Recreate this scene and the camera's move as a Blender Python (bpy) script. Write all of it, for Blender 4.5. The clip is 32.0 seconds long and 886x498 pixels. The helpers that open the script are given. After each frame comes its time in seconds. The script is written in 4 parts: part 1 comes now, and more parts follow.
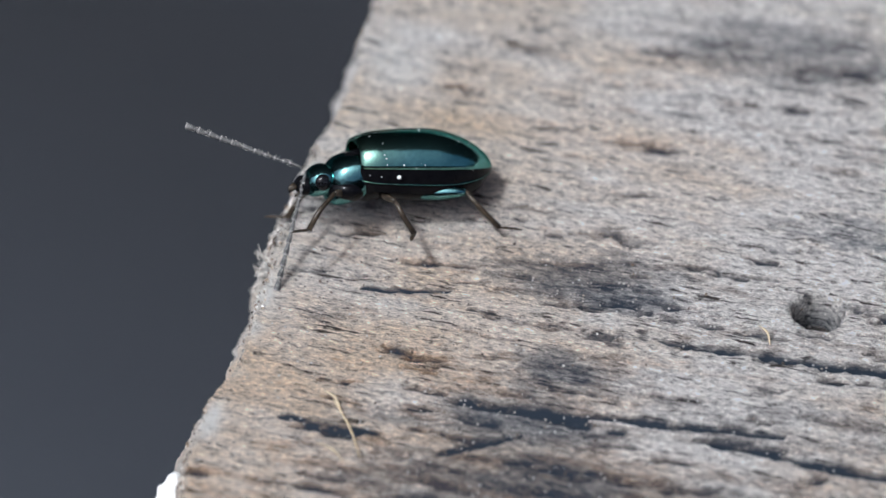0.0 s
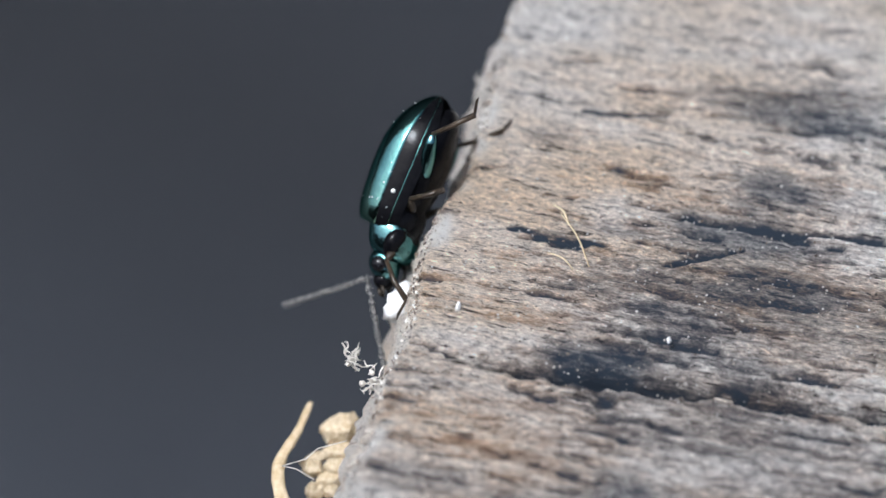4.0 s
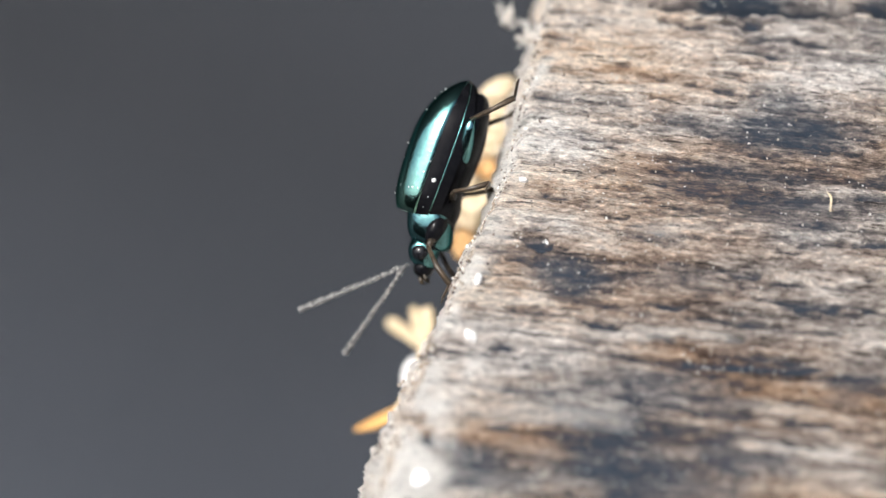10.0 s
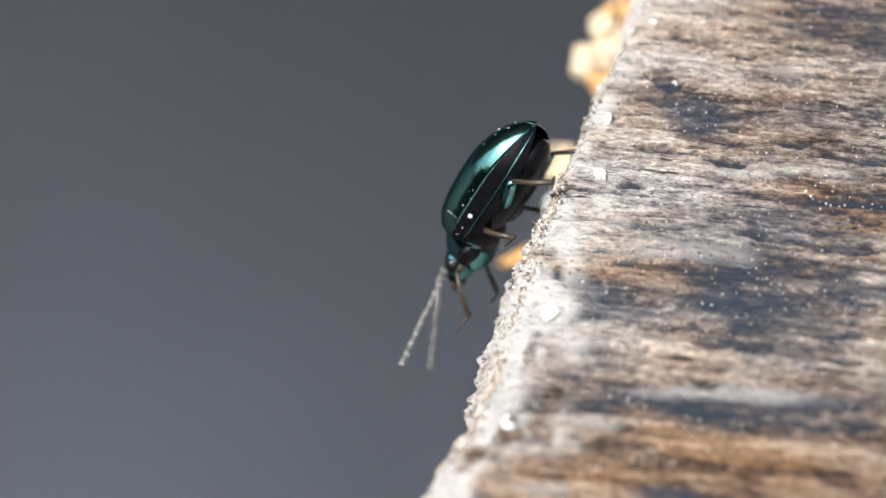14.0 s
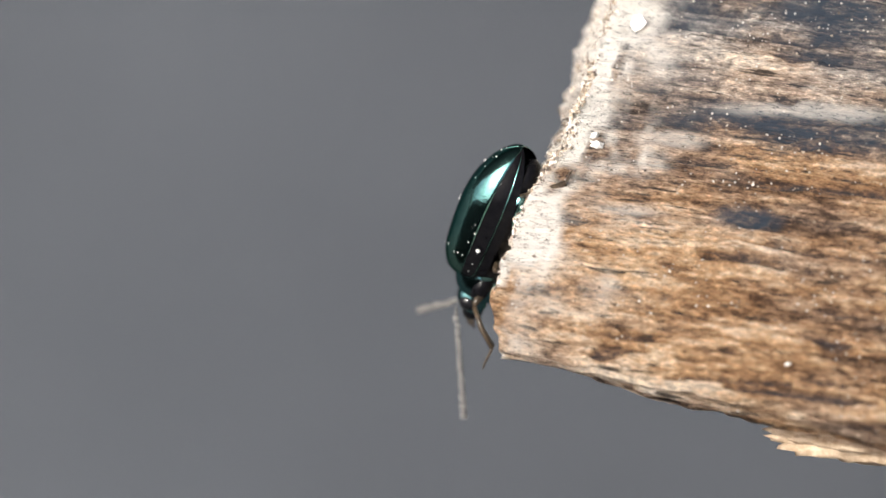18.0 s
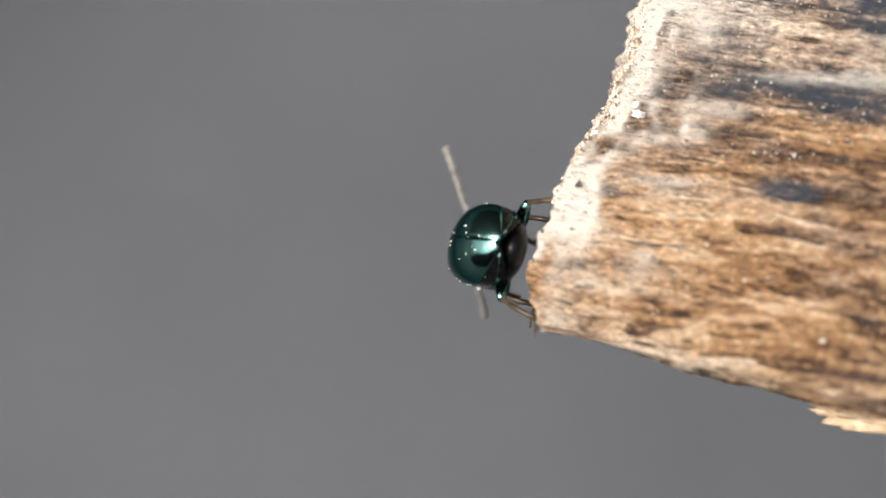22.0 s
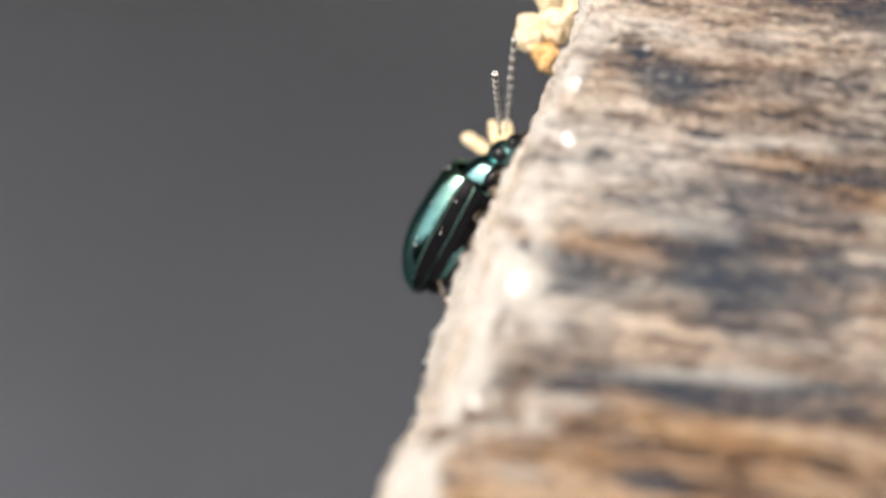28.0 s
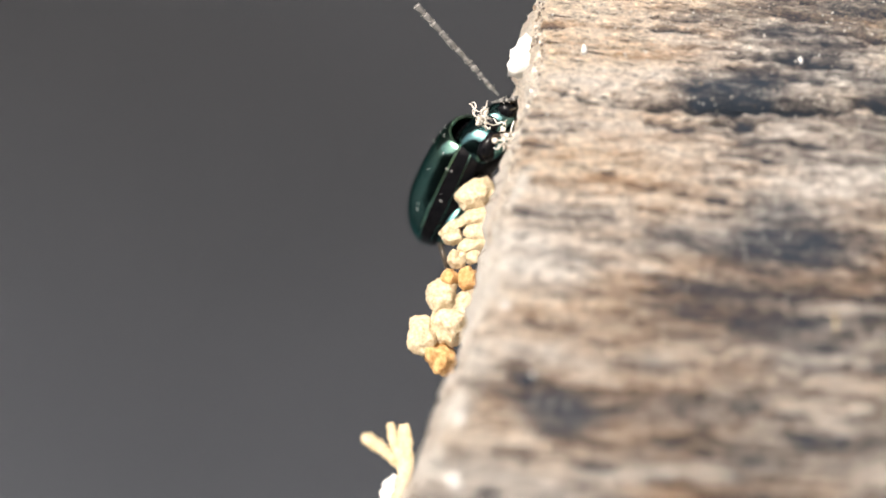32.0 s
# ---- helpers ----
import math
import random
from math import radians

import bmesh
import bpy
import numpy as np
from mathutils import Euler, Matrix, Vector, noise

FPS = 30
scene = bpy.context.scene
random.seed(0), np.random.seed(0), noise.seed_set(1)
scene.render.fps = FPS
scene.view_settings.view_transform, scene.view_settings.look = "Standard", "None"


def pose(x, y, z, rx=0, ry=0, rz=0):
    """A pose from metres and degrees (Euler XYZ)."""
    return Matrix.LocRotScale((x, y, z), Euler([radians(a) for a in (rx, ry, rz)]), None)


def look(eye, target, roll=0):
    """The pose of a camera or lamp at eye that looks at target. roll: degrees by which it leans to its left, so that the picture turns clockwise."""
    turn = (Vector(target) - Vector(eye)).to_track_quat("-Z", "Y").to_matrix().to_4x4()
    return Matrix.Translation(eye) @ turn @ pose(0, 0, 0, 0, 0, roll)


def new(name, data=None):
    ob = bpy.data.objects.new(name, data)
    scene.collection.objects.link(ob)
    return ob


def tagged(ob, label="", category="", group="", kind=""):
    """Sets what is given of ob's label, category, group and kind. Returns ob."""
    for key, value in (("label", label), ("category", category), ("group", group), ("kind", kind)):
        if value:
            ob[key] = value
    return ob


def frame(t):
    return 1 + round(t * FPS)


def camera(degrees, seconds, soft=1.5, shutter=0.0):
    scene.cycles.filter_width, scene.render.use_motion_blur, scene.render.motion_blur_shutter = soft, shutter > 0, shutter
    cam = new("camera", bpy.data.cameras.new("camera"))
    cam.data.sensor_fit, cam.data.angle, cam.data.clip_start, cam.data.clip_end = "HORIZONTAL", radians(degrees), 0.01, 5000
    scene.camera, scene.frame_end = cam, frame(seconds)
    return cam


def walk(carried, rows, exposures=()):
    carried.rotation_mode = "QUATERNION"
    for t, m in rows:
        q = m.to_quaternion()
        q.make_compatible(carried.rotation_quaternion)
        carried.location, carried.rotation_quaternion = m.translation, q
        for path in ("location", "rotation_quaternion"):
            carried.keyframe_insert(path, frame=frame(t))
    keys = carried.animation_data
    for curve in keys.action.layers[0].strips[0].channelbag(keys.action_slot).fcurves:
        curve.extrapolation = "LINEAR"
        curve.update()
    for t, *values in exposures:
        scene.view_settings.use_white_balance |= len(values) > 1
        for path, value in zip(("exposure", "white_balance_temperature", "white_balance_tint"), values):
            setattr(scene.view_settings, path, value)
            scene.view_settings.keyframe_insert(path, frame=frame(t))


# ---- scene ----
MM = 0.001

# ---- camera: seconds, eye, target (millimetres) and roll ----
cam = camera(12, 32.0)
cam.data.dof.use_dof = True
cam.data.dof.focus_distance = 0.0938
cam.data.dof.aperture_fstop = 52
PATH = [
    (0, 13.717, -24.538, 75.010, 5.868, 33.173, -0.041, 0.76),
    (0.5, 12.754, -25.456, 74.547, 5.295, 32.615, -0.267, 1.38),
    (1, 12.126, -26.806, 73.938, 5.090, 31.704, -0.574, 1.98),
    (1.5, 11.984, -27.678, 73.559, 4.900, 31.065, -0.765, 2.18),
    (2, 12.715, -27.678, 73.791, 5.222, 30.926, -0.604, 1.90),
    (2.5, 11.569, -28.260, 73.840, 4.579, 30.465, -0.508, 2.32),
    (3, 9.994, -29.189, 73.618, 3.710, 29.914, -0.493, 2.88),
    (3.5, 8.630, -30.461, 73.129, 2.877, 28.960, -0.769, 3.39),
    (4, 6.388, -32.309, 72.819, 1.597, 27.698, -0.674, 4.30),
    (4.5, 4.336, -34.891, 71.035, 0.278, 26.246, -1.565, 4.79),
    (6.5, 8.108, -34.715, 73.312, -0.355, 23.724, -1.108, -3.02),
    (7, 5.291, -36.079, 72.723, -0.368, 23.316, -1.204, 0.04),
    (7.5, 4.419, -36.881, 72.343, -0.412, 22.941, -1.298, 1.03),
    (8, 4.403, -37.186, 72.961, -0.612, 22.226, -0.999, 0.86),
    (8.5, 4.765, -38.852, 72.034, -1.137, 20.914, -1.575, -0.27),
    (9, 6.664, -40.168, 71.508, -1.167, 19.880, -1.690, -2.60),
    (9.5, 5.415, -42.583, 69.913, -0.993, 19.117, -2.038, -1.39),
    (10, 5.173, -43.594, 70.117, -0.964, 17.964, -1.980, -1.23),
    (10.5, 5.782, -43.878, 70.270, -0.984, 17.326, -2.072, -1.90),
    (11, 7.417, -43.999, 70.633, -1.357, 16.285, -2.263, -3.92),
    (11.5, 6.427, -44.010, 71.216, -1.563, 15.675, -2.260, -2.98),
    (12, 6.101, -44.327, 72.120, -1.857, 14.853, -1.767, -2.90),
    (12.5, 6.618, -44.499, 72.208, -2.390, 14.123, -2.004, -3.99),
    (13, 5.318, -46.424, 70.728, -3.096, 13.663, -2.374, -2.50),
    (13.5, 8.063, -44.410, 72.613, -3.549, 13.195, -2.032, -6.10),
    (15.5, 4.177, -49.055, 72.952, -3.381, 10.837, -0.402, -1.71),
    (16, 4.843, -48.306, 74.319, -3.810, 9.756, -0.374, -2.97),
    (16.5, 7.517, -46.563, 75.647, -4.243, 8.676, -0.743, -6.49),
    (17, 9.066, -41.715, 79.366, -4.404, 7.158, -0.977, -9.83),
    (17.5, 9.707, -38.900, 81.118, -4.406, 6.248, -1.268, -11.76),
    (18, 11.266, -32.476, 84.432, -4.712, 4.682, -1.528, -17.05),
    (18.5, 11.514, -29.284, 85.506, -4.656, 4.162, -1.929, -19.34),
    (19, 12.741, -28.123, 85.717, -4.872, 3.758, -2.024, -22.45),
    (19.5, 13.105, -26.059, 86.186, -4.832, 3.547, -2.284, -24.41),
    (20, 13.636, -27.547, 85.445, -4.890, 3.729, -2.325, -24.11),
    (20.5, 14.644, -27.653, 85.109, -4.976, 3.836, -2.346, -25.23),
    (21, 15.017, -28.683, 84.558, -5.088, 4.021, -2.340, -24.97),
    (21.5, 17.594, -28.906, 83.641, -5.696, 4.122, -2.334, -27.96),
    (22, 18.669, -28.109, 83.444, -5.873, 4.219, -2.449, -29.80),
    (22.5, 17.987, -28.830, 83.010, -5.873, 4.633, -2.640, -28.32),
    (23, 17.211, -29.741, 82.443, -5.959, 4.914, -2.922, -26.72),
    (23.5, 15.723, -28.425, 83.010, -5.617, 4.824, -3.385, -25.93),
    (24, 13.716, -27.759, 83.265, -5.481, 4.966, -3.830, -23.85),
    (24.5, 13.194, -29.684, 81.747, -5.394, 5.676, -4.446, -21.51),
    (25, 8.703, -33.349, 80.195, -4.603, 6.995, -4.778, -13.03),
    (25.5, 5.326, -36.222, 78.009, -4.073, 8.289, -5.390, -7.03),
    (26, 2.193, -46.291, 69.681, -3.325, 11.098, -5.825, -2.27),
    (26.5, 1.490, -41.492, 72.531, -3.034, 11.703, -6.049, -0.93),
    (28.5, 1.864, -43.774, 65.098, -2.770, 17.356, -7.475, 1.15),
    (29, 1.810, -41.941, 64.989, -2.754, 18.923, -7.810, 0.84),
    (29.5, 2.694, -40.125, 64.850, -2.726, 20.760, -7.872, -2.53),
    (30, 3.073, -38.953, 65.462, -2.365, 21.672, -7.476, -2.71),
    (30.5, 3.158, -38.105, 65.795, -2.119, 22.388, -7.264, -2.59),
    (31, 3.377, -37.293, 66.098, -1.908, 23.143, -7.009, -2.32),
    (31.5, 3.690, -36.587, 66.545, -1.473, 23.701, -6.693, -2.36),
    (32, 4.203, -35.886, 68.521, -0.920, 23.990, -5.056, -2.15),
]
walk(cam, [(t, look((a * MM, b * MM, c * MM), (d * MM, e * MM, f * MM), roll)) for t, a, b, c, d, e, f, roll in PATH],
     exposures=[(0, -0.22, 5400, 7), (4.5, -0.02, 5400, 7), (9, 0.46, 5880, 6), (13, 0.60, 5780, 6), (16, 0.66, 5850, 6), (19, 0.68, 6500, 8), (24, 0.80, 6650, 8), (26, 0.74, 6500, 8), (29, 0.74, 6450, 8), (32, 0.62, 6550, 8)])

# ---- light ----
SUN = Vector((-0.36, -0.17, 0.92)).normalized()
world = bpy.data.worlds.new("sky")
scene.world = world
world.use_nodes = True
sky = world.node_tree.nodes.new("ShaderNodeTexSky")
sky.sky_type, sky.sun_disc = "NISHITA", False
sky.air_density, sky.dust_density, sky.ozone_density = 0.5, 10.0, 0.0
sky.sun_elevation = math.asin(SUN.z)
sky.sun_rotation = math.atan2(SUN.x, SUN.y)
back = world.node_tree.nodes["Background"]
back.inputs["Strength"].default_value = 0.15
world.node_tree.links.new(sky.outputs[0], back.inputs["Color"])
sun_data = bpy.data.lights.new("sun", "SUN")
sun_data.energy, sun_data.angle, sun_data.color = 2.9, radians(4), (1.0, 0.95, 0.87)
sun = new("sun", sun_data)
sun.matrix_world = look(SUN * 3, (0, 0, 0))


# ---- materials ----
def material(name):
    m = bpy.data.materials.new(name)
    m.use_nodes = True
    return m, m.node_tree.nodes, m.node_tree.links, m.node_tree.nodes["Principled BSDF"]


def ramp(nodes, stops):
    r = nodes.new("ShaderNodeValToRGB")
    el = r.color_ramp.elements
    while len(el) < len(stops):
        el.new(0.5)
    for e, (p, c) in zip(el, stops):
        e.position, e.color = p, (*c, 1)
    return r


def noise_node(nodes, links, stretch, scale, detail=6, rough=0.6, coord=None):
    if coord is None:
        coord = nodes.new("ShaderNodeTexCoord").outputs["Object"]
    mp = nodes.new("ShaderNodeMapping")
    mp.inputs["Scale"].default_value = stretch
    links.new(coord, mp.inputs["Vector"])
    n = nodes.new("ShaderNodeTexNoise")
    n.inputs["Scale"].default_value = scale
    n.inputs["Detail"].default_value = detail
    n.inputs["Roughness"].default_value = rough
    links.new(mp.outputs[0], n.inputs["Vector"])
    return n.outputs["Fac"]


def mix(nodes, links, fac, a, b, mode="MIX"):
    x = nodes.new("ShaderNodeMix")
    x.data_type, x.blend_type = "RGBA", mode
    for sock, v in ((x.inputs[0], fac), (x.inputs[6], a), (x.inputs[7], b)):
        if isinstance(v, (int, float)):
            sock.default_value = v
        elif isinstance(v, tuple):
            sock.default_value = (*v, 1)
        else:
            links.new(v, sock)
    return x.outputs[2]


def bump(nodes, links, height, distance, strength, shader):
    b = nodes.new("ShaderNodeBump")
    b.inputs["Distance"].default_value = distance
    b.inputs["Strength"].default_value = strength
    links.new(height, b.inputs["Height"])
    links.new(b.outputs[0], shader.inputs["Normal"])


def math_node(nodes, links, op, a, b, clamp=False, c=None):
    x = nodes.new("ShaderNodeMath")
    x.operation, x.use_clamp = op, clamp
    for sock, v in zip(x.inputs, (a, b, c)):
        if v is None:
            continue
        if isinstance(v, (int, float)):
            sock.default_value = v
        else:
            links.new(v, sock)
    return x.outputs[0]


def mask(nodes, links, fac, lo, hi):
    r = ramp(nodes, [(lo, (0, 0, 0)), (hi, (1, 1, 1))])
    links.new(fac, r.inputs[0])
    return r.outputs[0]


def attribute(nodes, name):
    a = nodes.new("ShaderNodeAttribute")
    a.attribute_name = name
    return a.outputs["Fac"]


def wood_material():
    m, n, l, s = material("weathered_wood")
    tone, stain_and_recess, pale, warm, sawn = (attribute(n, k) for k in ("tone", "stain_and_recess", "pale", "warm", "sawn"))
    skew = n.new("ShaderNodeMapping")
    skew.inputs["Rotation"].default_value = (0, 0, 0.07)
    l.new(n.new("ShaderNodeTexCoord").outputs["Object"], skew.inputs["Vector"])
    co = skew.outputs[0]
    fine = noise_node(n, l, (1100, 7000, 4500), 1, 8, 0.75, co)
    streak = noise_node(n, l, (900, 8500, 6000), 1, 4, 0.6, co)
    patch = noise_node(n, l, (130, 420, 300), 1, 5, 0.6, co)
    crumbs = noise_node(n, l, (4000, 9000, 8000), 1, 6, 0.75, co)
    crowd = noise_node(n, l, (350, 800, 700), 1, 4, 0.6, co)
    mixed = math_node(n, l, "MULTIPLY_ADD", fine, 0.42, False, math_node(n, l, "MULTIPLY", tone, 0.28))
    mixed = math_node(n, l, "MULTIPLY_ADD", crumbs, 0.38, False, mixed)
    mixed = math_node(n, l, "MULTIPLY_ADD", mixed, 1.75, False, -0.395)
    grey = ramp(n, [(0.26, (0.05, 0.045, 0.043)), (0.42, (0.33, 0.285, 0.255)), (0.54, (0.59, 0.53, 0.475)), (0.72, (0.88, 0.84, 0.785))])
    tan = ramp(n, [(0.26, (0.07, 0.035, 0.017)), (0.42, (0.36, 0.205, 0.105)), (0.54, (0.57, 0.375, 0.215)), (0.72, (0.80, 0.65, 0.49))])
    l.new(mixed, grey.inputs[0])
    l.new(mixed, tan.inputs[0])
    wf = math_node(n, l, "MULTIPLY_ADD", math_node(n, l, "SUBTRACT", patch, 0.5), 3.2, True, warm)
    col = mix(n, l, wf, grey.outputs[0], tan.outputs[0])
    col = mix(n, l, math_node(n, l, "MULTIPLY", mask(n, l, streak, 0.585, 0.66), math_node(n, l, "SUBTRACT", 0.97, sawn)), col, (0.055, 0.042, 0.034))
    salt = noise_node(n, l, (4600, 13000, 11000), 1, 5, 0.8, co)
    gain = ramp(n, [(0.36, (0.28, 0.265, 0.25)), (0.46, (0.88, 0.88, 0.88)), (0.56, (1.10, 1.10, 1.10)), (0.66, (1.8, 1.8, 1.8))])
    l.new(salt, gain.inputs[0])
    col = mix(n, l, math_node(n, l, "SUBTRACT", 1.0, math_node(n, l, "MULTIPLY", sawn, 0.6)), col, mix(n, l, 1.0, col, gain.outputs[0], "MULTIPLY"))
    blot = math_node(n, l, "MULTIPLY_ADD", math_node(n, l, "SUBTRACT", mixed, 0.5), -1.3, False, math_node(n, l, "MULTIPLY_ADD", stain_and_recess, 1.45, False, -0.2))
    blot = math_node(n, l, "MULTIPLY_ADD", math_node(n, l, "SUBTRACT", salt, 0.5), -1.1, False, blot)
    blot = math_node(n, l, "MULTIPLY", math_node(n, l, "MULTIPLY", blot, 0.80, True), math_node(n, l, "MULTIPLY", stain_and_recess, 4.0, True))
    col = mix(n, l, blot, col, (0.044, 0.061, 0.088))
    col = mix(n, l, math_node(n, l, "MULTIPLY", math_node(n, l, "MULTIPLY", pale, 1.2, True), mask(n, l, salt, 0.33, 0.47), True), col, (0.95, 0.92, 0.86))
    cells = n.new("ShaderNodeTexVoronoi")
    cells.inputs["Scale"].default_value = 10000
    l.new(co, cells.inputs["Vector"])
    tint = n.new("ShaderNodeSeparateColor")
    l.new(cells.outputs["Color"], tint.inputs[0])
    likely = math_node(n, l, "MULTIPLY_ADD", math_node(n, l, "SUBTRACT", crowd, 0.5), 0.9, False, tint.outputs[0])
    likely = math_node(n, l, "MULTIPLY_ADD", stain_and_recess, 0.08, False, likely)
    round_grain = mask(n, l, cells.outputs["Distance"], 0.20, 0.36)
    dusty = math_node(n, l, "MULTIPLY", mask(n, l, likely, 0.94, 0.98), math_node(n, l, "SUBTRACT", 1.0, round_grain))
    col = mix(n, l, dusty, col, mix(n, l, tint.outputs[1], (0.62, 0.55, 0.45), (0.85, 0.84, 0.82)))
    l.new(col, s.inputs["Base Color"])
    s.inputs["Roughness"].default_value = 0.66
    s.inputs["Specular IOR Level"].default_value = 0.22
    h = math_node(n, l, "MULTIPLY_ADD", crumbs, 0.8, False, fine)
    bump(n, l, h, 0.00030, 1.0, s)
    return m


def grainy_material(name, dark, light, scale=2500, rough=0.85, distance=0.00008, sub=0.0):
    m, n, l, s = material(name)
    f = noise_node(n, l, (1, 1, 1), scale, 6, 0.65)
    r = ramp(n, [(0.32, dark), (0.68, light)])
    l.new(f, r.inputs[0])
    l.new(r.outputs[0], s.inputs["Base Color"])
    s.inputs["Roughness"].default_value = rough
    s.inputs["Specular IOR Level"].default_value = 0.3
    if sub:
        s.inputs["Subsurface Weight"].default_value = sub
        s.inputs["Subsurface Radius"].default_value = (0.0004, 0.0003, 0.0002)
        s.inputs["Subsurface Scale"].default_value = 1.0
    bump(n, l, f, distance, 0.7, s)
    return m


def cuticle_material(name, deep, sheen, front, rough):
    """Dark metallic insect shell, finely punctured, that only lights up where the sun glances off it."""
    m, n, l, s = material(name)
    co = n.new("ShaderNodeTexCoord").outputs["Object"]
    f = noise_node(n, l, (1, 1, 1), 1500, 5, 0.65, co)
    r = ramp(n, [(0.35, deep), (0.68, sheen)])
    l.new(f, r.inputs[0])
    sep = n.new("ShaderNodeSeparateXYZ")
    l.new(co, sep.inputs[0])
    along = math_node(n, l, "MULTIPLY_ADD", sep.outputs["X"], 650.0, True, 0.15)
    l.new(mix(n, l, along, r.outputs[0], front), s.inputs["Base Color"])
    s.inputs["Metallic"].default_value = 1.0
    s.inputs["Specular Tint"].default_value = (0.10, 0.20, 0.20, 1)
    g = ramp(n, [(0.3, (rough * 0.85,) * 3), (0.7, (rough * 1.25,) * 3)])
    l.new(noise_node(n, l, (1, 1, 1), 5000, 4, 0.7, co), g.inputs[0])
    l.new(g.outputs[0], s.inputs["Roughness"])
    v = n.new("ShaderNodeTexVoronoi")
    v.inputs["Scale"].default_value = 15000
    l.new(co, v.inputs["Vector"])
    vr = ramp(n, [(0.0, (0, 0, 0)), (0.28, (1, 1, 1))])
    l.new(v.outputs["Distance"], vr.inputs[0])
    uneven = noise_node(n, l, (1, 1, 1), 3200, 3, 0.6, co)
    bump(n, l, math_node(n, l, "MULTIPLY_ADD", vr.outputs[0], 0.14, False, uneven), 0.000014, 0.7, s)
    s.inputs["Coat Weight"].default_value = 0.12
    s.inputs["Coat Roughness"].default_value = 0.32
    return m


WOOD = wood_material()
SHELL = cuticle_material("teal_shell", (0.150, 0.355, 0.330), (0.240, 0.490, 0.450), (0.240, 0.400, 0.290), 0.13)
SHELL_HEAD = cuticle_material("teal_head_shell", (0.110, 0.270, 0.275), (0.230, 0.45, 0.45), (0.16, 0.33, 0.33), 0.15)
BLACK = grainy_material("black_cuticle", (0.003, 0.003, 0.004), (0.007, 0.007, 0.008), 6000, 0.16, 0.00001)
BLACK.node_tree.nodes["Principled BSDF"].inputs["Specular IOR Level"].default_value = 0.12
LEG = grainy_material("dark_leg", (0.010, 0.009, 0.008), (0.060, 0.045, 0.030), 8000, 0.25, 0.00001)
SHIN = grainy_material("amber_shin", (0.012, 0.010, 0.008), (0.080, 0.058, 0.038), 8000, 0.28, 0.00001)
JOINT = grainy_material("pale_joint", (0.20, 0.19, 0.18), (0.46, 0.44, 0.42), 12000, 0.5, 0.00002)
FEELER = grainy_material("hairy_antenna", (0.045, 0.044, 0.042), (0.20, 0.195, 0.19), 12000, 0.5, 0.00002)
EYE = grainy_material("eye", (0.004, 0.004, 0.005), (0.012, 0.012, 0.014), 20000, 0.12, 0.000004)
FRASS = grainy_material("frass", (0.38, 0.28, 0.16), (0.72, 0.62, 0.45), 9000, 0.9, 0.00007, 0.1)
FRASS_ORANGE = grainy_material("frass_orange", (0.36, 0.18, 0.06), (0.70, 0.46, 0.22), 9000, 0.9, 0.00007, 0.1)
CHALK = grainy_material("white_chalk", (0.78, 0.77, 0.74), (0.9, 0.89, 0.87), 5000, 0.9, 0.00004)
SPLINTER = grainy_material("pale_splinter", (0.42, 0.31, 0.17), (0.70, 0.58, 0.40), 4000, 0.8, 0.00006, 0.1)
SLIVER = grainy_material("grey_sliver", (0.30, 0.21, 0.13), (0.58, 0.46, 0.34), 3000, 0.8, 0.00008)
AMBER = grainy_material("amber_splinter", (0.48, 0.24, 0.06), (0.66, 0.40, 0.15), 4000, 0.7, 0.00006)
GRIT = grainy_material("pale_fibre", (0.45, 0.40, 0.34), (0.85, 0.82, 0.76), 3000, 0.7, 0.00002)


def grain_material():
    m, n, l, s = material("mixed_grit")
    g = n.new("ShaderNodeNewGeometry")
    c = ramp(n, [(0.0, (0.05, 0.04, 0.035)), (0.35, (0.20, 0.15, 0.11)), (0.65, (0.45, 0.37, 0.28)), (0.9, (0.82, 0.79, 0.74))])
    l.new(g.outputs["Random Per Island"], c.inputs[0])
    l.new(c.outputs[0], s.inputs["Base Color"])
    s.inputs["Roughness"].default_value = 0.6
    return m


GRAINS = grain_material()
ORANGE = grainy_material("orange_crumb", (0.6, 0.16, 0.06), (0.75, 0.30, 0.12), 6000, 0.7, 0.00004)


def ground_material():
    """Dark asphalt, with the backdrop's falloff from bright to dark painted into its colour."""
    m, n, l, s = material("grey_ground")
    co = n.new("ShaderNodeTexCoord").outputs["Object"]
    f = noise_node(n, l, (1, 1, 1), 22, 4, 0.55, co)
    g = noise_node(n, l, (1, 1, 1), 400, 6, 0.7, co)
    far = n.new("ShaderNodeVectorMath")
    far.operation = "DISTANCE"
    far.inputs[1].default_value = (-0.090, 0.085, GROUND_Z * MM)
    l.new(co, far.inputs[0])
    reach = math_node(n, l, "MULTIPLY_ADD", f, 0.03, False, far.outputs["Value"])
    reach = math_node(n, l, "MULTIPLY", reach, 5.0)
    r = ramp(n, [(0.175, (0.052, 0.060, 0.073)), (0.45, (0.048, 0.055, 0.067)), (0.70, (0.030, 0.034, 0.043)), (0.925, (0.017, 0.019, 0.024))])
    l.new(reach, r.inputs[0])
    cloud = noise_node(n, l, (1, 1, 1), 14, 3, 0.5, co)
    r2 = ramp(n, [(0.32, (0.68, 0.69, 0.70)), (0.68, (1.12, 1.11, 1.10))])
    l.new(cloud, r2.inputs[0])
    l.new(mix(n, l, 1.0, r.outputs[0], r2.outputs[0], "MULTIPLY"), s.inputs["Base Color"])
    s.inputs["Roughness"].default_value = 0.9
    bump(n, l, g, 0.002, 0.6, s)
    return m


